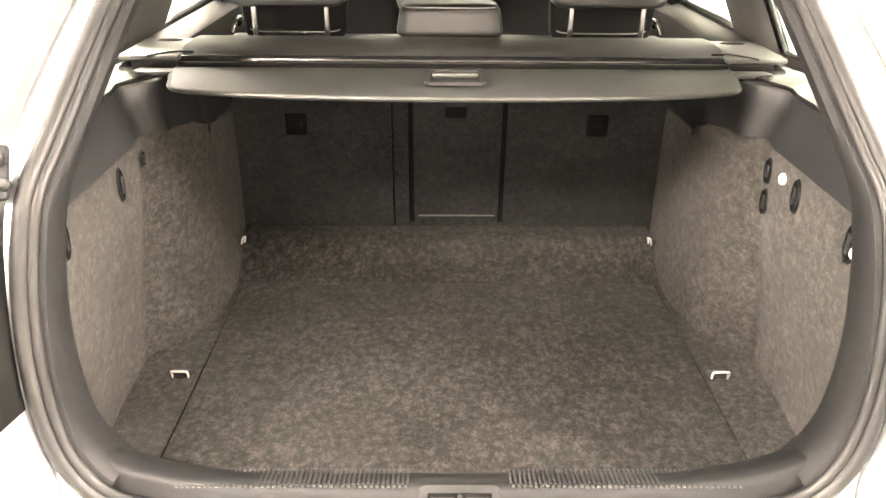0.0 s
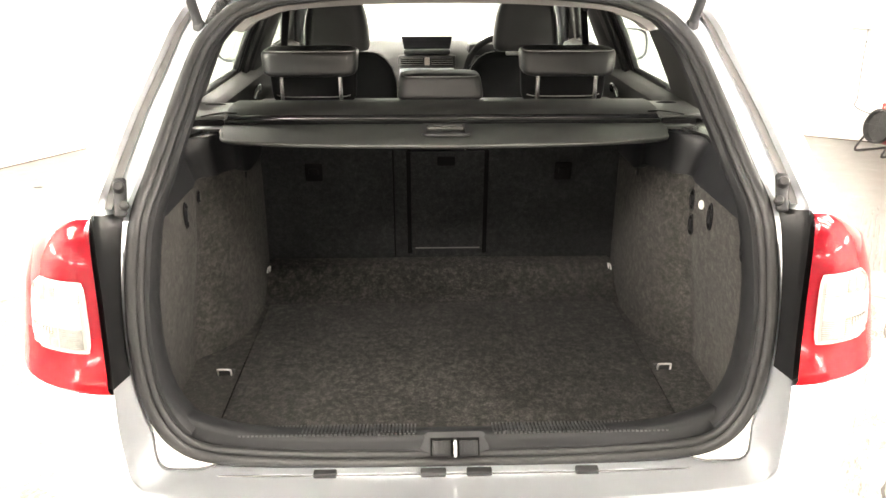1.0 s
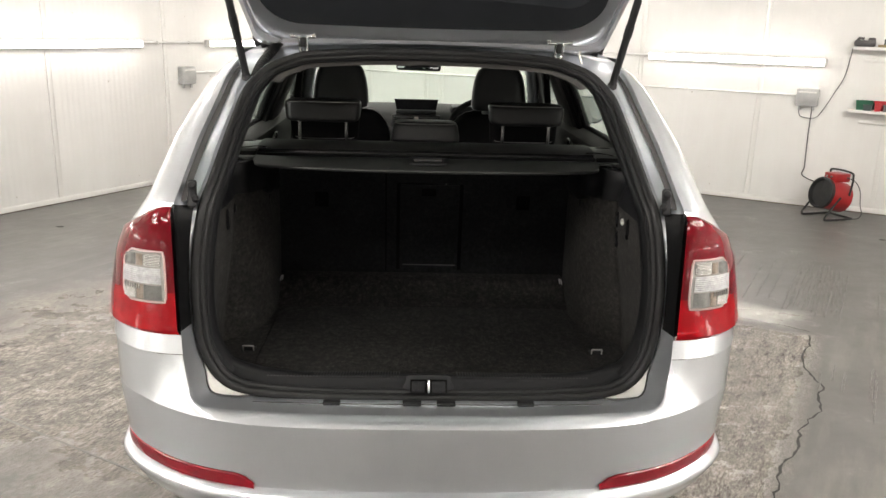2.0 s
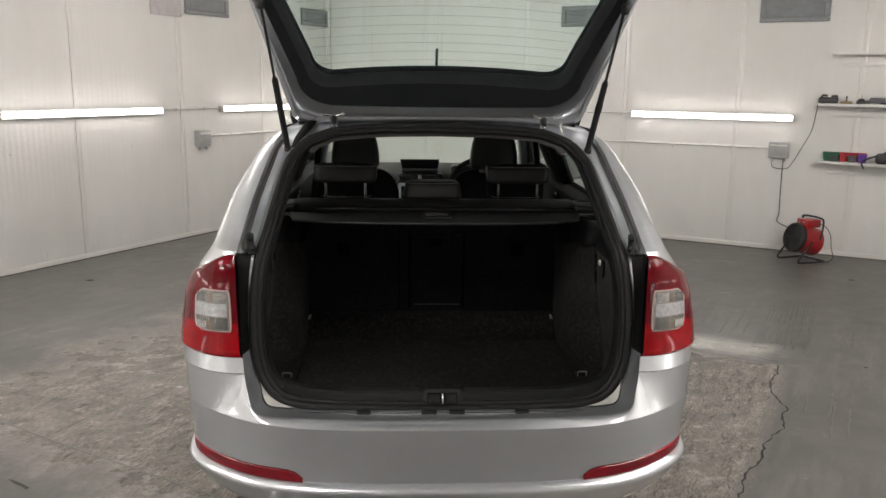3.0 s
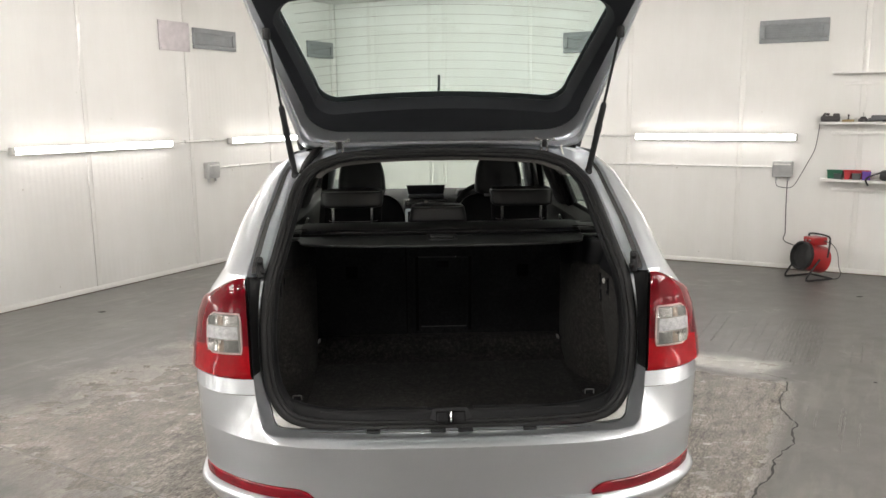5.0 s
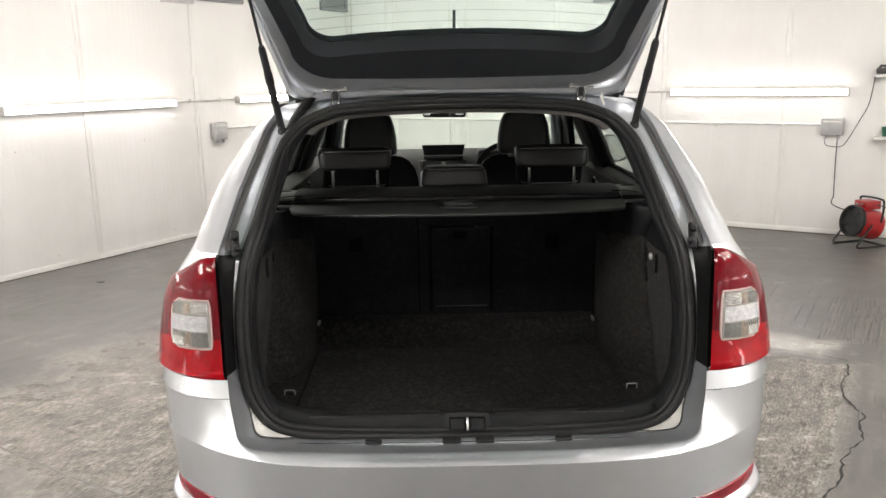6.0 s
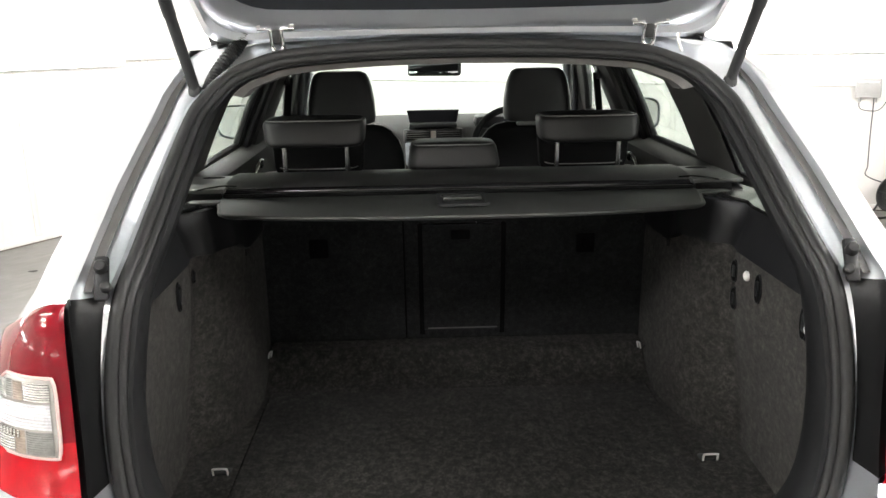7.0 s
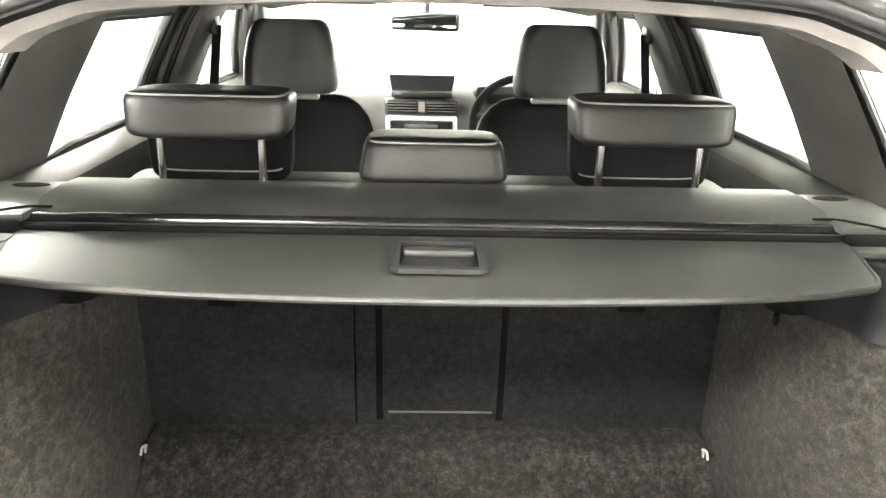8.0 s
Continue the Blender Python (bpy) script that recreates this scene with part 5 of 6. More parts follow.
LY = [.08, .11, .14, .17, .20, .25, .30, .35, .40, .45, .50, .55, .58, .60, .615, .63, .645, .66, .68, .70, .725, .75, .78, .82, .86, .90, .95, 1.02, 1.10, 1.16]


def trim_line(y):
    return lerp(y, [.08, .16, .20, .62, .66, .78, .84, .90, 1.2], [.955, .985, 1.003, 1.003, .998, .992, .965, .95, .95])


for s in (1, -1):
    rows = []
    for k in range(15):
        t = k / 14
        rows.append([Vector((s * lining_x(y, .49 + (trim_line(y) - .49) * t), y, .49 + (trim_line(y) - .49) * t)) for y in LY])
    part("side_lining", loft(rows), CARPETSIDE, car, "grey-brown carpeted boot side")
    # black plastic above it, up to the ledge below the windows
    rows = []
    for t in (0, .02, .3, .6, .9, .97, 1.0):
        row = []
        for y in LY:
            z0, z1 = trim_line(y), 1.105
            bulge = .018 * lerp(y, [.63, .67, .70, .76, .80, .84], [0, 1, .2, 1, 1, 0])
            x = lining_x(y, z0) + lerp(t, [0, .02, 1], [.0, -.006, lerp(y, [.08, .2, .62, .70, 1.16], [.0, .022, .030, .0, .0])]) - bulge * (1 if 0 < t < .98 else 0)
            row.append(Vector((s * x, y, z0 + (z1 - z0) * t)))
        rows.append(row)
    part("side_trim", loft(rows), DARKPL, car, "black plastic boot side trim")
    ledge = [[Vector((s * min(lining_x(y, 1.0) + dx, skin(y, z).x - .03), y, z)) for y in LY if .13 < y < .96] for dx, z in ((.018, 1.105), (.022, 1.112), (.05, 1.116), (.12, 1.120))]
    part("window_ledge", loft(ledge), LEDGE, car, "smooth black plastic ledge under the quarter window")
    part("trim_slot", tube(bmesh.new(), spline([(s * .628, .155, 1.075), (s * .630, .16, 1.04), (s * .622, .17, 1.01)], 4), .0035, 6), RUBBER, car)
    # the holder that takes the load cover
    part("cover_holder_top", boxes(((s * .640, .850, 1.132), (.128, .20, .014), .006)), HOLDER, car, "grey plastic plateau beside the load cover")
    part("cover_recess", boxes(((s * .628, .752, 1.118), (.092, .012, .020), .003)), BLACKGAP, car)
    part("cover_holder", boxes(((s * .620, .716, 1.1115), (.086, .034, .010), .004)), HOLDER, car, "grey plastic holder of the load cover")
    part("holder_seam", tube(bmesh.new(), spline([(s * .556, .800, 1.136), (s * .585, .786, 1.1395), (s * .612, .762, 1.140), (s * .640, .749, 1.137)], 4), .0022, 6), BLACKGAP, car)
    part("holder_dimple", lathe(bmesh.new(), [(.030, 0), (.026, .001)], 20, Matrix.Translation((s * .640, .918, 1.1391)) @ Matrix.Diagonal((1, .55, 1, 1))), BLACKGAP, car)


def oval_hole(s, y, z, w, h, label):
    x = lining_x(y, z)
    hole = holder("lining_cutout", car, Matrix.Translation((s * (x - .002), y, z)), label)
    loop = [Vector((0, w / 2 * math.cos(a), h / 2 * math.sin(a))) for a in [2 * math.pi * j / 24 for j in range(24)]]
    part("rim", band(bmesh.new(), [p * 1.08 for p in loop], loop, (-s * .003, 0, 0)), DARKPL, hole)
    part("recess", slab(bmesh.new(), loop, (-s * .0015, 0, 0)), BLACKGAP, hole)
    part("catch", boxes(((-s * .003, 0, 0), (.004, w * .35, h * .55), .0015)), DARKPL, hole)


for s, y, z, w, h in ((1, .578, .951, .036, .050), (1, .579, .884, .036, .052), (1, .429, .954, .030, .062), (1, .213, .956, .030, .064), (1, .873, .946, .016, .022), (-1, .467, .956, .026, .062), (-1, .211, .957, .030, .064), (-1, .615, .958, .022, .030), (-1, .873, .946, .014, .020)):
    oval_hole(s, y, z, w, h, "black oval cut-out in the boot lining")
for y, z, r in ((.493, .964, .0115), (.178, .955, .0105)):
    part("lining_button", lathe(bmesh.new(), [(r, 0), (r, .004), (r * .7, .007)], 20, Matrix.Translation((lining_x(y, z) - (.001 if y > .3 else .006), y, z)) @ Matrix.Rotation(radians(-90), 4, "Y")), WHITEPL, car, "white round plug in the lining")


def lashing_eye(x, y, z, turn, size, label):
    e = holder("lashing_eye", car, pose(x, y, z, 0, 0, turn), label)
    part("loop", tube(bmesh.new(), spline([(-size, 0, -.002), (-size, -.004, .012), (-size * .8, -.006, .017), (size * .8, -.006, .017), (size, -.004, .012), (size, 0, -.002)], 5), .0026, 8), ZINC, e)
    part("base", boxes(((0, .012, .001), (size * 2.6, .028, .005), .002)), PLASTIC, e)


lashing_eye(-.583, .513, .502, 0, .017, "chrome lashing eye in the boot floor")
lashing_eye(.578, .513, .502, 0, .017, "chrome lashing eye in the boot floor")
lashing_eye(-.556, 1.040, .580, 60, .0052, "small chrome lashing eye by the seat back")
lashing_eye(.546, 1.040, .580, -60, .0052, "small chrome lashing eye by the seat back")

# sill cover with its ribs, and the lock striker
sill = holder("sill_cover", car, None, "black plastic ribbed sill cover")
sx = [-.535 + .0428 * k for k in range(26)]
part("cover", loft([[Vector((x, y + .02 * (abs(x) / .53) ** 4, z + .035 * (abs(x) / .53) ** 6)) for x in sx] for y, z in ((-.004, .594), (.0, .606), (.006, .624), (.011, .633), (.019, .637), (.05, .631), (.075, .614), (.086, .56), (.092, .492))]), TRIMBLACK, sill)
bm = bmesh.new()
for k in range(120):
    x = -.45 + .9 * k / 119
    if abs(x) > .075:
        box(bm, (x, .044, .6325), (.0034, .044, .003), 0, Euler((-0.20, 0, 0)).to_matrix())
tagged(part("ribs", bm, PLASTIC, sill, smooth=False), kind="stuff")
bm = bmesh.new()
for k in range(100):
    x = -.43 + .86 * k / 99
    if abs(x) > .075:
        box(bm, (x, .0165, .6372), (.0045, .0040, .003))
tagged(part("stud_strip", bm, surface("stud_grey", (0.036, 0.036, 0.036), 0.5, bump=0.0), sill, "row of small grey studs", smooth=False), kind="stuff")
lock = holder("lock_striker", car, Matrix.Translation((0, -.012, .597)) @ Matrix.Rotation(radians(56), 4, "X") @ Matrix.Diagonal((1, .58, 1, 1)), "boot lock striker in a black plastic housing")
part("housing", loft([[Vector(p) for p in row] for row in (((-.078, .01, -.012), (-.07, .03, -.002), (-.06, .084, .0)), ((-.052, .004, -.004), (-.052, .03, .006), (-.052, .09, .006)), ((.052, .004, -.004), (.052, .03, .006), (.052, .09, .006)), ((.078, .01, -.012), (.07, .03, -.002), (.06, .084, .0)))]), DARKPL, lock)
part("pocket", boxes(((0, .040, .0065), (.098, .060, .004), .002)), BLACKGAP, lock)
for s in (1, -1):
    part("flap", boxes(((s * .0270, .035, .0095), (.036, .050, .004), .0015)), DARKPL, lock)
    bm = bmesh.new()
    for k in range(5):
        box(bm, (s * (.014 + .0062 * k), .038, .0122), (.0022, .040, .0015))
    part("flap_ribs", bm, DARKPL, lock, smooth=False)
part("striker", tube(bmesh.new(), spline([(0, .066, .004), (0, .062, .020), (0, .050, .025), (0, .020, .025), (0, .008, .020), (0, .004, .004)], 5), .0042, 10), CHROME, lock)


# ---- load cover on its roller ----
cover = holder("load_cover", car, None, "dark grey roller load cover, wound back")
prof = [(.985, 1.122), (.985, 1.134), (.965, 1.142), (.90, 1.146), (.835, 1.143), (.800, 1.136), (.778, 1.127), (.764, 1.119), (.763, 1.100), (.79, 1.088), (.86, 1.084), (.94, 1.09), (.985, 1.11)]
part("cassette", loft([[Vector((x, y, z)) for y, z in prof] for x in (-.585, -.575, -.3, 0, .3, .575, .585)], closed=True), CASSETTE, cover, "dark grey vinyl cassette")
part("cassette_rail", tube(bmesh.new(), [(-.585, .780, 1.1235), (.585, .780, 1.1235)], .0105, 14), GLOSSBLACK, cover, "black glossy rail")
# black bar in place of the shaded gap behind the pull board
part("gap_shade", tube(bmesh.new(), [(-.58, .760, 1.1165), (.58, .760, 1.1165)], .0060, 8), BLACKGAP, cover)
for s in (1, -1):
    part("end_cap", boxes(((s * .592, .868, 1.114), (.022, .20, .046), .010)), CASSETTE, cover)
half = spline([(0, .520, 1.110), (.15, .523, 1.110), (.30, .533, 1.110), (.42, .549, 1.110), (.50, .568, 1.110), (.535, .582, 1.110), (.556, .612, 1.110), (.566, .655, 1.111), (.578, .70, 1.112), (.585, .765, 1.113)], 5)
front = mirror_x(half[1:])[::-1] + half
back = [Vector((p.x, .775, 1.113)) for p in front]
lipb = loft([front] + [[f.lerp(b, t) + Vector((0, 0, .003 * math.sin(t * 3.1))) for f, b in zip(front, back)] for t in (.03, .15, .4, .7, 1.0)], thick=.007)
part("pull_board", lipb, COVERMAT, cover, "dark grey pull board with curved edge")
part("piping", tube(bmesh.new(), [p + Vector((0, 0, -.003)) for p in front], .0052, 8), COVERMAT, cover)
hb = bmesh.new()
band(hb, [(x, y - .026, 1.117) for x, y in ((-.060, .622), (-.050, .612), (.050, .612), (.060, .622), (.060, .735), (.055, .742), (-.055, .742), (-.060, .735))], [(x, y - .026, 1.117) for x, y in ((-.050, .628), (-.046, .624), (.046, .624), (.050, .628), (.050, .722), (.047, .727), (-.047, .727), (-.050, .722))], (0, 0, .006))
part("handle_frame", hb, PLASTIC, cover, "black handle frame")
part("handle_bar", boxes(((0, .659, 1.122), (.092, .022, .010), .004)), HOLDER, cover)
part("handle_pocket", boxes(((0, .642, 1.1155), (.098, .09, .003), .001)), RUBBER, cover)


# ---- rear seats ----
def seat_y(z):
    return 1.142 - (z - .618) * .12


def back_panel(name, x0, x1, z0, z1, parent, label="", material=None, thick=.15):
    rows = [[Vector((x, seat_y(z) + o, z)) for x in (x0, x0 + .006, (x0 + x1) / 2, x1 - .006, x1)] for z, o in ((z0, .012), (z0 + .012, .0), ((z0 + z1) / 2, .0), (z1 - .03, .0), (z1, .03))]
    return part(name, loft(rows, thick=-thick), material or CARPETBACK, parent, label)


bench = holder("rear_seat", car, None, "split rear seat with carpeted back")
back_panel("seat_back", -.575, -.1545, .565, 1.075, bench, "narrow carpeted seat back")
back_panel("seat_back", .1505, .575, .565, 1.075, bench, "wide carpeted seat back")
back_panel("seat_back", -.1485, -.1085, .565, 1.075, bench)
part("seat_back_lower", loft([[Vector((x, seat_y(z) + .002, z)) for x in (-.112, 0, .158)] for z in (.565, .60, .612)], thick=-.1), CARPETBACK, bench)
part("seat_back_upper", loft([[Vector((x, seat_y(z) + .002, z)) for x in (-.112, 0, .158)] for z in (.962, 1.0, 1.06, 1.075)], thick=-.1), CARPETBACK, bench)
part("split_gap", boxes(((-.1515, seat_y(.8) + .02, .81), (.014, .03, .50), .001, Euler((radians(6.8), 0, 0)).to_matrix())), BLACKGAP, bench)
flap = holder("ski_hatch", car, None, "carpeted hatch in the seat back with black edges")
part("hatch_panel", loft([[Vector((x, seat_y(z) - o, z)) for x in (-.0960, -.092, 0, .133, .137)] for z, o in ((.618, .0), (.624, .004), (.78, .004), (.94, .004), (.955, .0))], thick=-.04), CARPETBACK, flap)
for x in (-.1023, .1437):
    part("hatch_post", loft([[Vector((x + w, seat_y(z) - .004 + abs(w) * .3, z)) for w in (-.0070, -.005, .005, .0070)] for z in (.60, .78, .96)], thick=-.03), BLACKGAP, flap)
part("hatch_strip", tube(bmesh.new(), [(-.084, seat_y(.62) - .004, .6205), (.128, seat_y(.62) - .004, .6205)], .0020, 6), STRIPGREY, flap, "pale strip at the hatch foot")
part("hatch_catch", boxes(((.016, seat_y(.925) - .006, .925), (.058, .014, .030), .005)), BLACKGAP, flap)
for x in (-.402, .388):
    rel = holder("seat_catch", car, Matrix.Translation((x, seat_y(.889) - .002, .889)) @ Euler((radians(6.8), 0, 0)).to_matrix().to_4x4(), "black seat back catch")
    part("surround", boxes(((0, 0, 0), (.056, .010, .060), .005)), BLACKGAP, rel)
    part("lever", boxes(((0, -.006, .004), (.030, .010, .022), .004)), BLACKGAP, rel)
part("seat_top", boxes(((-.01, 1.145, 1.077), (1.13, .15, .06), .022)), LEATHER, bench, "black leather seat top")
part("seat_cushion", boxes(((-.01, 1.46, .50), (1.18, .50, .16), .05)), LEATHER, bench)


def pad(w, h, d, bulge=.2, n=10, lean=0.0, taper=0.0):
    """A soft upholstered block, fuller in the middle."""
    bm = bmesh.new()
    bmesh.ops.create_cube(bm, size=2.0)
    bmesh.ops.subdivide_edges(bm, edges=bm.edges, cuts=n, use_grid_fill=True)
    for v in bm.verts:
        p = v.co.copy()
        e = 7
        f = (abs(p.x) ** e + abs(p.y) ** e + abs(p.z) ** e) ** (-1 / e)
        q = p * (f * 1.0)
        soft = 1 - bulge * .12 * (q.x ** 2 + q.z ** 2) / 2
        v.co = Vector((q.x * w / 2 * (1 - taper * (q.z + 1) / 2), q.y * d / 2 * soft + lean * q.z, q.z * h / 2))
    return bm


def rear_headrest(x, wide, z0, z1, low):
    hr = holder("rear_headrest", car, Matrix.Translation((x, 1.0, 0)), "black leather rear headrest")
    h = z1 - z0
    narrow = -0.05 if low else 0.10
    ob = part("pad", pad(wide, h, .13, lean=.006, taper=narrow), LEATHER, hr)
    ob.location = (0, .062, (z0 + z1) / 2)
    if low:
        # cloth darker than the pad's leather puts the lip's shade into its colour
        ob = part("front_lip", pad(wide * .93, z0 - low + .055, .055, taper=-.06), SEATCLOTH, hr)
        ob.location = (0, .115, (z0 + low) / 2 + .02)
        part("lip_seam", tube(bmesh.new(), spline([(-wide * .44, .100, low + .028), (-wide * .36, .0865, low + .017), (0, .0855, low + .015), (wide * .36, .0865, low + .017), (wide * .44, .100, low + .028)], 5), .0016, 5), THREAD, hr)
    loopp = []
    for k in range(28):
        a = 2 * math.pi * k / 28
        c, s_ = math.cos(a), math.sin(a)
        loopp.append((wide / 2 * .93 * (1 - narrow) * math.copysign(abs(c) ** .35, c), .062 + .062 * math.copysign(abs(s_) ** .35, s_), z1 - .006))
    part("seam", tube(bmesh.new(), loopp, .0018, 5, closed=True), THREAD, hr, "pale stitched seam")
    for s in (-1, 1):
        px = s * (.086 if low else .085)
        part("post", tube(bmesh.new(), [(px, .035, z0 + .02), (px, .042, 1.07)], .0072, 12), CHROME, hr)
        part("collar", lathe(bmesh.new(), [(.016, 1.088), (.016, 1.106), (.011, 1.112)], 14, Matrix.Translation((px, .042, 0))), PLASTIC, hr)


rear_headrest(-.385, .268, 1.200, 1.280, 1.115)
rear_headrest(.372, .268, 1.200, 1.280, 1.115)
rear_headrest(-.004, .262, 1.130, 1.208, 0)


def front_seat(x, label):
    st = holder("front_seat", car, Matrix.Translation((x, 0, 0)), label)
    rows = []
    for z, w, y0, d in ((.50, .46, 1.86, .16), (.62, .48, 1.88, .17), (.80, .49, 1.93, .16), (.95, .49, 1.965, .14), (1.04, .475, 1.985, .12), (1.09, .44, 2.0, .10), (1.125, .385, 2.01, .08), (1.145, .32, 2.02, .06), (1.153, .25, 2.03, .03)):
        ringp = []
        for k in range(24):
            a = 2 * math.pi * k / 24
            c, s_ = math.cos(a), math.sin(a)
            ringp.append(Vector((w / 2 * math.copysign(abs(c) ** .5, c), y0 + d / 2 + d / 2 * math.copysign(abs(s_) ** .6, s_), z)))
        rows.append(ringp)
    bm = loft(rows, closed=True)
    bm.faces.new([bm.verts.new(p) for p in rows[-1]])
    part("backrest", bm, SEATCLOTH, st, "black upholstered backrest")
    part("piping", tube(bmesh.new(), [r[12] + Vector((0, -.002, 0)) for r in rows], .003, 6), THREAD, st)
    part("piping", tube(bmesh.new(), [r[0] + Vector((0, -.002, 0)) for r in rows], .003, 6), THREAD, st)
    part("cushion", boxes(((0, 2.22, .47), (.50, .52, .15), .05)), SEATCLOTH, st)
    rows = []
    for z, w in ((1.163, .235), (1.168, .258), (1.19, .268), (1.25, .262), (1.30, .245), (1.335, .222), (1.353, .200), (1.362, .165)):
        ringp = []
        for k in range(28):
            a = 2 * math.pi * k / 28
            c, s_ = math.cos(a), math.sin(a)
            ringp.append(Vector((w / 2 * math.copysign(abs(c) ** .4, c), 2.015 + (z - 1.16) * .10 + .055 * math.copysign(abs(s_) ** .6, s_), z)))
        rows.append(ringp)
    bm = loft(rows, closed=True)
    bm.faces.new([bm.verts.new(p) for p in rows[-1]])
    bm.faces.new([bm.verts.new(p) for p in rows[0]])
    part("headrest", bm, LEATHER, st, "black leather headrest")
    for s in (-1, 1):
        part("post", tube(bmesh.new(), [(s * .06, 2.03, 1.10), (s * .06, 2.03, 1.18)], .006, 8), CHROME, st)
    part("post_plate", boxes(((0, 2.02, 1.148), (.16, .03, .014), .005)), SILVERTRIM, st)


front_seat(-.402, "black front passenger seat")
front_seat(.370, "black front driver seat")

# ---- dashboard ----
dash = holder("dashboard", car, Matrix.Translation((-.028, 0, 0)), "dark grey dashboard")
dx = [-.70 + .07 * k for k in range(21)]
drows = []
for y, z in ((2.93, .62), (2.90, .80), (2.88, .93), (2.885, 1.00), (2.91, 1.04), (2.96, 1.068), (3.05, 1.088), (3.15, 1.088), (3.24, 1.065)):
    drows.append([Vector((x, y + .05 * (x / .7) ** 2, z - .02 * (x / .7) ** 2)) for x in dx])
part("fascia", loft(drows), surface("dash_plastic", (.055, .055, .053), .7, fine=600, bump=.3), dash)
part("screen_lid", loft([[Vector((x, y, z)) for x in [k * w for k in (-1, -.5, 0, .5, 1)]] for y, z, w in ((2.90, 1.062, .116), (2.915, 1.128, .132), (2.925, 1.130, .132), (2.93, 1.07, .116))]), SCREEN, dash, "dark flip-up display")
part("screen_tray", boxes(((0, 2.90, 1.058), (.24, .09, .022), .006)), PLASTIC, dash)
vent = holder("centre_vents", car, Matrix.Translation((-.028, 2.868, 1.008)), "pair of centre air vents with silver surround")
part("vent_frame", boxes(((0, .012, 0), (.30, .03, .066), .012)), surface("vent_grey_frame", (.045, .045, .045), .45, bump=.1), vent)
for s in (-1, 1):
    part("vent_mouth", boxes(((s * .076, -.003, .002), (.118, .008, .046), .003)), SCREEN, vent)
    for k in range(4):
        part("louvre", boxes(((s * .076, -.009, -.014 + .011 * k), (.114, .012, .0035), .001)), GREYTRIM, vent)
part("hazard_switch", boxes(((0, -.006, .002), (.026, .010, .040), .004)), surface("switch_pale", (.30, .27, .24), .5), vent)
radio = holder("radio", car, Matrix.Translation((-.028, 2.862, .915)), "silver framed car radio")
part("surround", boxes(((0, .01, 0), (.285, .03, .12), .012)), BLUEGREY, radio)
part("face", boxes(((0, -.008, -.004), (.25, .012, .094), .006)), SCREEN, radio)
part("slot", boxes(((0, -.015, .022), (.13, .004, .012), .001)), GREYTRIM, radio)
for s in (-1, 1):
    part("knob", lathe(bmesh.new(), [(.014, 0), (.012, .016)], 16, Matrix.Translation((s * .10, -.014, -.01)) @ Matrix.Rotation(radians(90), 4, "X")), GREYTRIM, radio)
wheel_m = Matrix.Translation((.345, 2.58, .985)) @ Matrix.Rotation(radians(64), 4, "X")
sw = holder("steering_wheel", car, wheel_m, "black leather steering wheel")
part("rim", tube(bmesh.new(), [(.185 * math.cos(a), .185 * math.sin(a), 0) for a in [2 * math.pi * k / 40 for k in range(40)]], .016, 10, closed=True), SEATCLOTH, sw)
part("hub", lathe(bmesh.new(), [(.075, -.03), (.08, -.01), (.065, .02), (.03, .026)], 24), PLASTIC, sw)
for a in (0.2, math.pi - .2, -math.pi / 2):
    part("spoke", tube(bmesh.new(), [(.06 * math.cos(a), .06 * math.sin(a), -.004), (.18 * math.cos(a), .18 * math.sin(a), 0)], .015, 8), PLASTIC, sw)
part("instrument_binnacle", boxes(((.345, 2.86, 1.075), (.34, .14, .07), .03)), PLASTIC, car)
for s, x in ((-1, -.345), (1, .335)):
    part("sun_visor", loft([[Vector((x + w, y + .03 * w * s, z)) for w in (-.155, -.148, 0, .148, .155)] for y, z in ((2.43, 1.432), (2.50, 1.421), (2.56, 1.412), (2.60, 1.409), (2.602, 1.418))], thick=-.012), HEADLINE, car, "grey sun visor folded up")
mir = holder("interior_mirror", car, Matrix.Translation((-.020, 2.74, 1.340)) @ Euler((radians(-9), 0, radians(-14))).to_matrix().to_4x4(), "black interior mirror")
part("shell", boxes(((0, 0, 0), (.262, .03, .068), .014)), PLASTIC, mir)
part("mirror_glass", boxes(((0, -.0155, 0), (.242, .004, .052), .002)), mat("mirror_silver", (.50, .53, .56), .03, metal=1.0), mir)
part("stalk", tube(bmesh.new(), [(0, .01, .02), (0, .03, .09)], .012, 8), PLASTIC, mir)

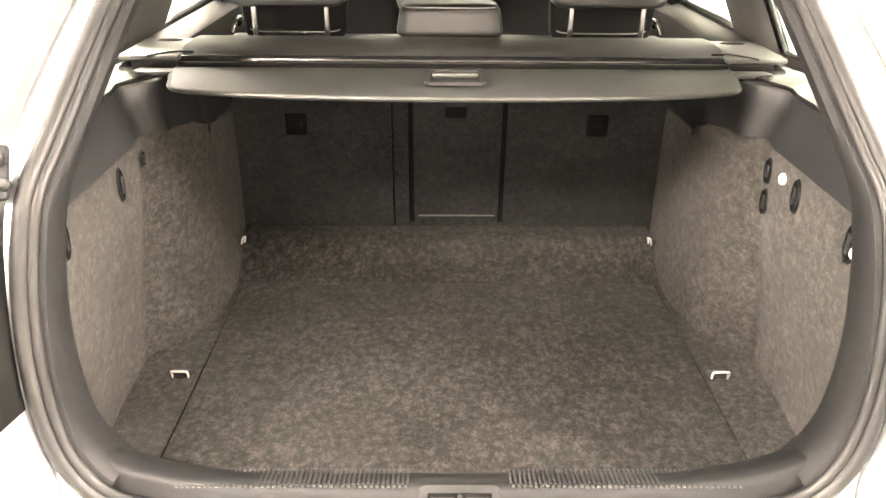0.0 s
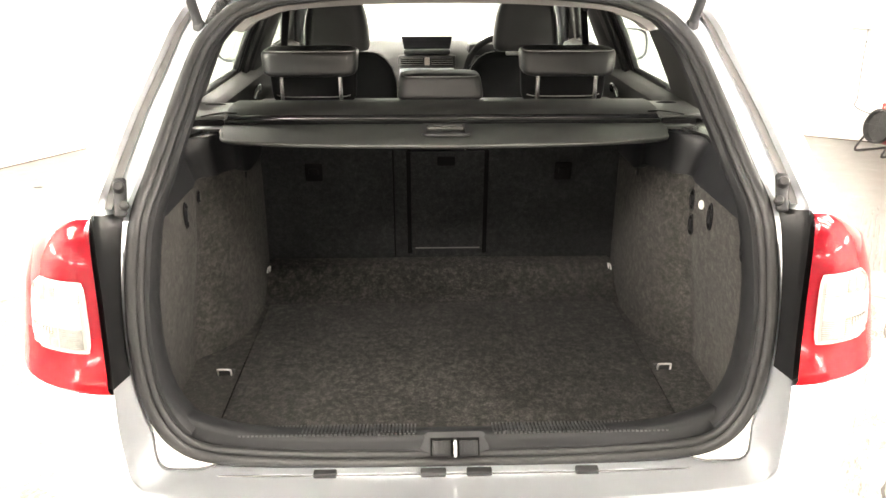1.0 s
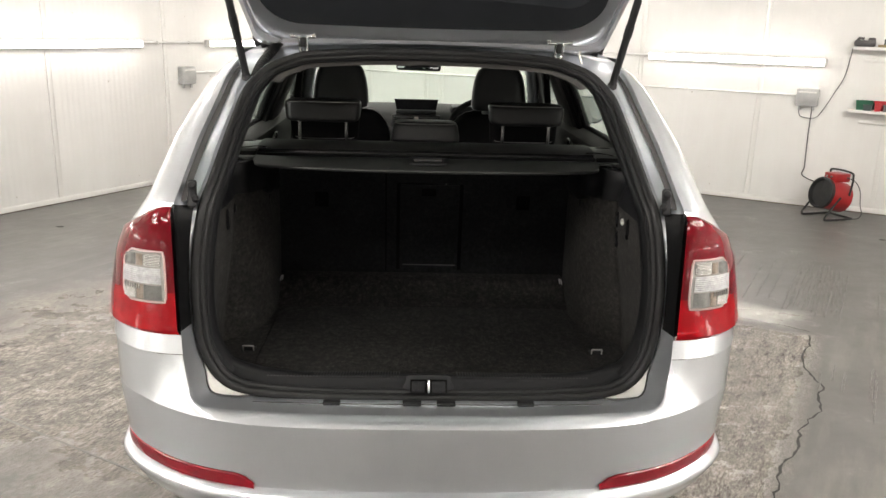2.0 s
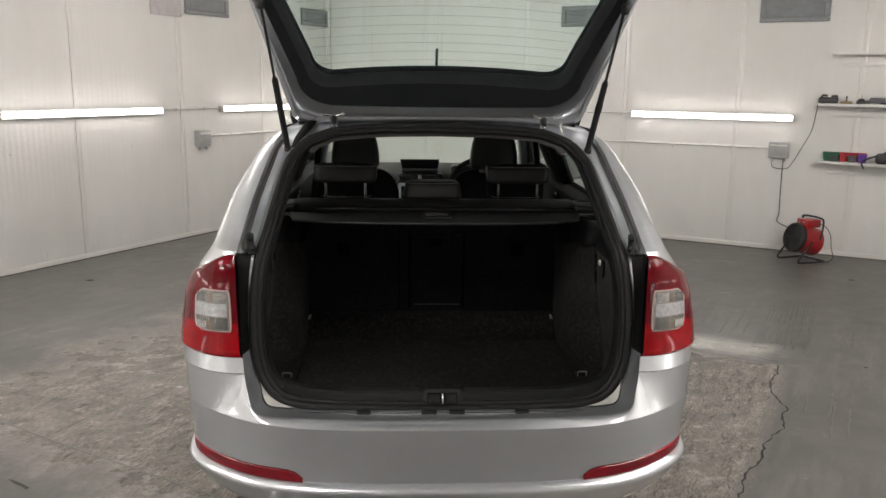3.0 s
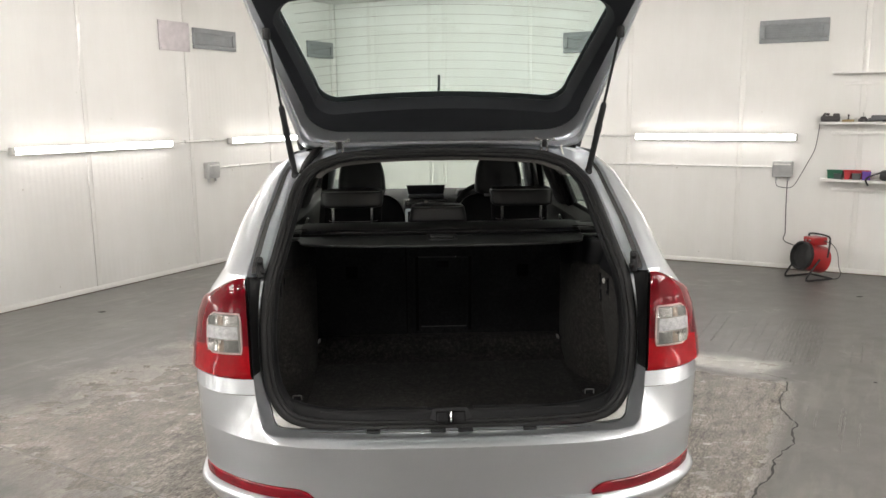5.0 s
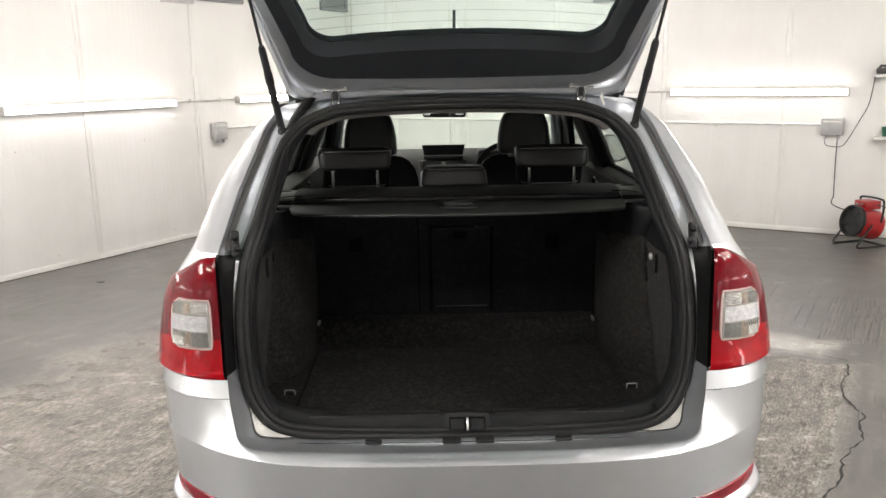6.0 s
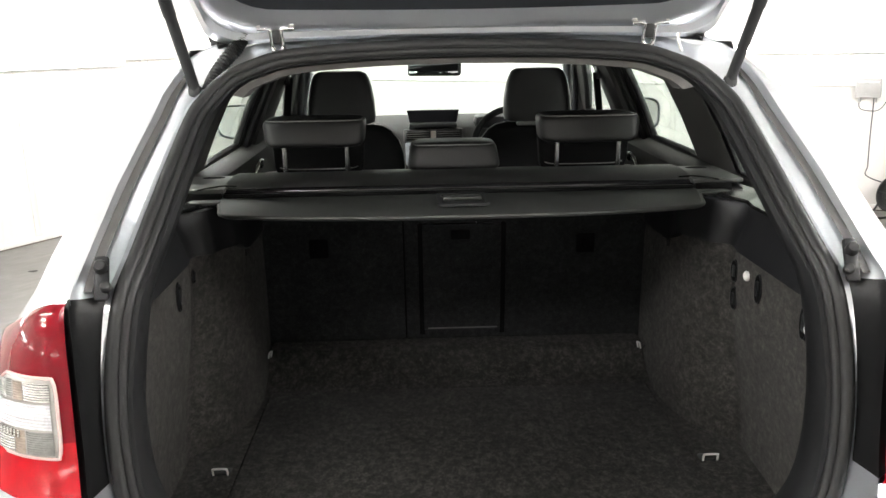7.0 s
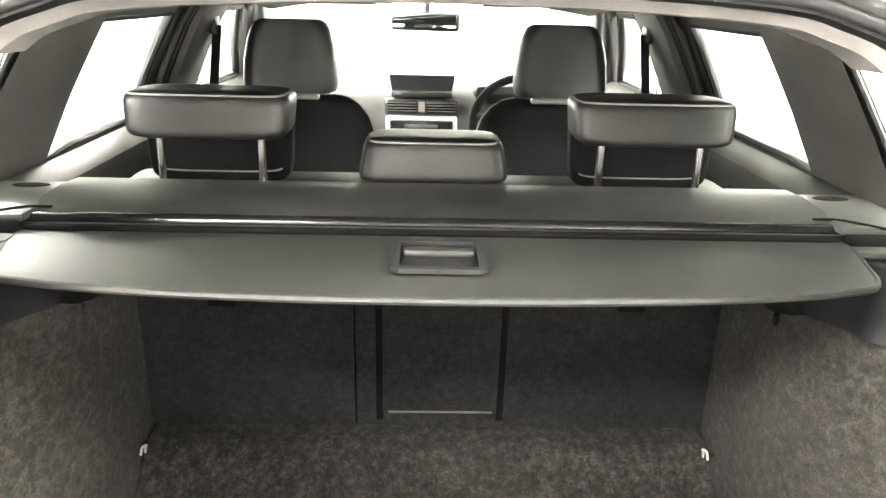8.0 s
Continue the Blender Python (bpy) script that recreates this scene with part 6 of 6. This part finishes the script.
for s in (1, -1):
    panel = []
    for z, px in ((.45, .72), (.62, .725), (.80, .705), (.88, .690), (.95, .700), (1.03, .694), (1.07, .684), (1.092, .683), (1.101, .690), (1.110, .712), (1.117, .726), (1.120, .738)):
        panel.append([Vector((s * px, y, z)) for y in [1.02 + .1 * k for k in range(20)]])
    part("door_panel", loft(panel), GREYTRIM, car, "grey plastic door panel")
    hd_ = holder("door_pull", car, Matrix.Translation((s * .697, 1.74, 1.035)), "chrome inner door handle in a black recess")
    part("recess", boxes(((s * .01, 0, 0), (.02, .14, .075), .008)), PLASTIC, hd_)
    part("lever", tube(bmesh.new(), spline([(-s * .004, -.05, -.012), (-s * .012, -.03, .016), (-s * .012, .03, .020), (-s * .004, .05, .0)], 5), .013, 10), CHROME, hd_)
    bl = holder("seat_belt", car, None, "dark seat belt on its pillar")
    part("webbing", loft([[Vector((s * (.590 + k * .030), 1.965 + w * .7, 1.345 - k * .26)) + Vector((s * w * .7, 0, 0)) for w in (-.023, .023)] for k in range(4)], thick=.002), BLACKMET, bl)
    part("belt_guide", boxes(((s * .596, 1.955, 1.35), (.02, .055, .06), .008)), PLASTIC, bl)
    part("centre_post_trim", loft([[skin(y, z, s, -o) for y, o in ((1.80, .036), (1.815, .058), (1.86, .066), (2.02, .066), (2.045, .058), (2.06, .036))] for z in (1.05, 1.12, 1.2, 1.3, 1.36, 1.42)]), GREYTRIM, car, "grey plastic centre post trim")
    for y in (1.725, 1.765, 2.085):
        part("door_seal", tube(bmesh.new(), [skin(y, z, s, -.040) for z in (1.05, 1.12, 1.2, 1.3, 1.36, 1.42)], .011, 8), RUBBER, car, "black rubber door seal")
    em = holder("door_mirror", car, Matrix.Translation((s * .950, 2.70, 1.112)), "silver door mirror")
    part("shell", loft([[Vector((s * .11 * w * math.copysign(abs(math.cos(a)) ** .6, math.cos(a)), y, .08 * w * math.copysign(abs(math.sin(a)) ** .6, math.sin(a)))) for a in [2 * math.pi * k / 24 for k in range(24)]] for y, w in ((-.03, 1.0), (.02, .98), (.06, .8), (.085, .5), (.09, .1))], closed=True), PAINT, em)
    part("mirror_glass", slab(bmesh.new(), [Vector((.10 * math.copysign(abs(math.cos(a)) ** .6, math.cos(a)), -.026, .072 * math.copysign(abs(math.sin(a)) ** .6, math.sin(a)))) for a in [2 * math.pi * k / 24 for k in range(24)]], (0, .004, 0)), mat("mirror_face", (.8, .82, .82), .04, metal=1.0), em)
    part("arm", boxes(((-s * .10, .04, -.05), (.10, .05, .03), .01)), PLASTIC, em)
part("cabin_floor", boxes(((0, 2.1, .36), (1.46, 2.1, .03), .005)), SEATCLOTH, car)
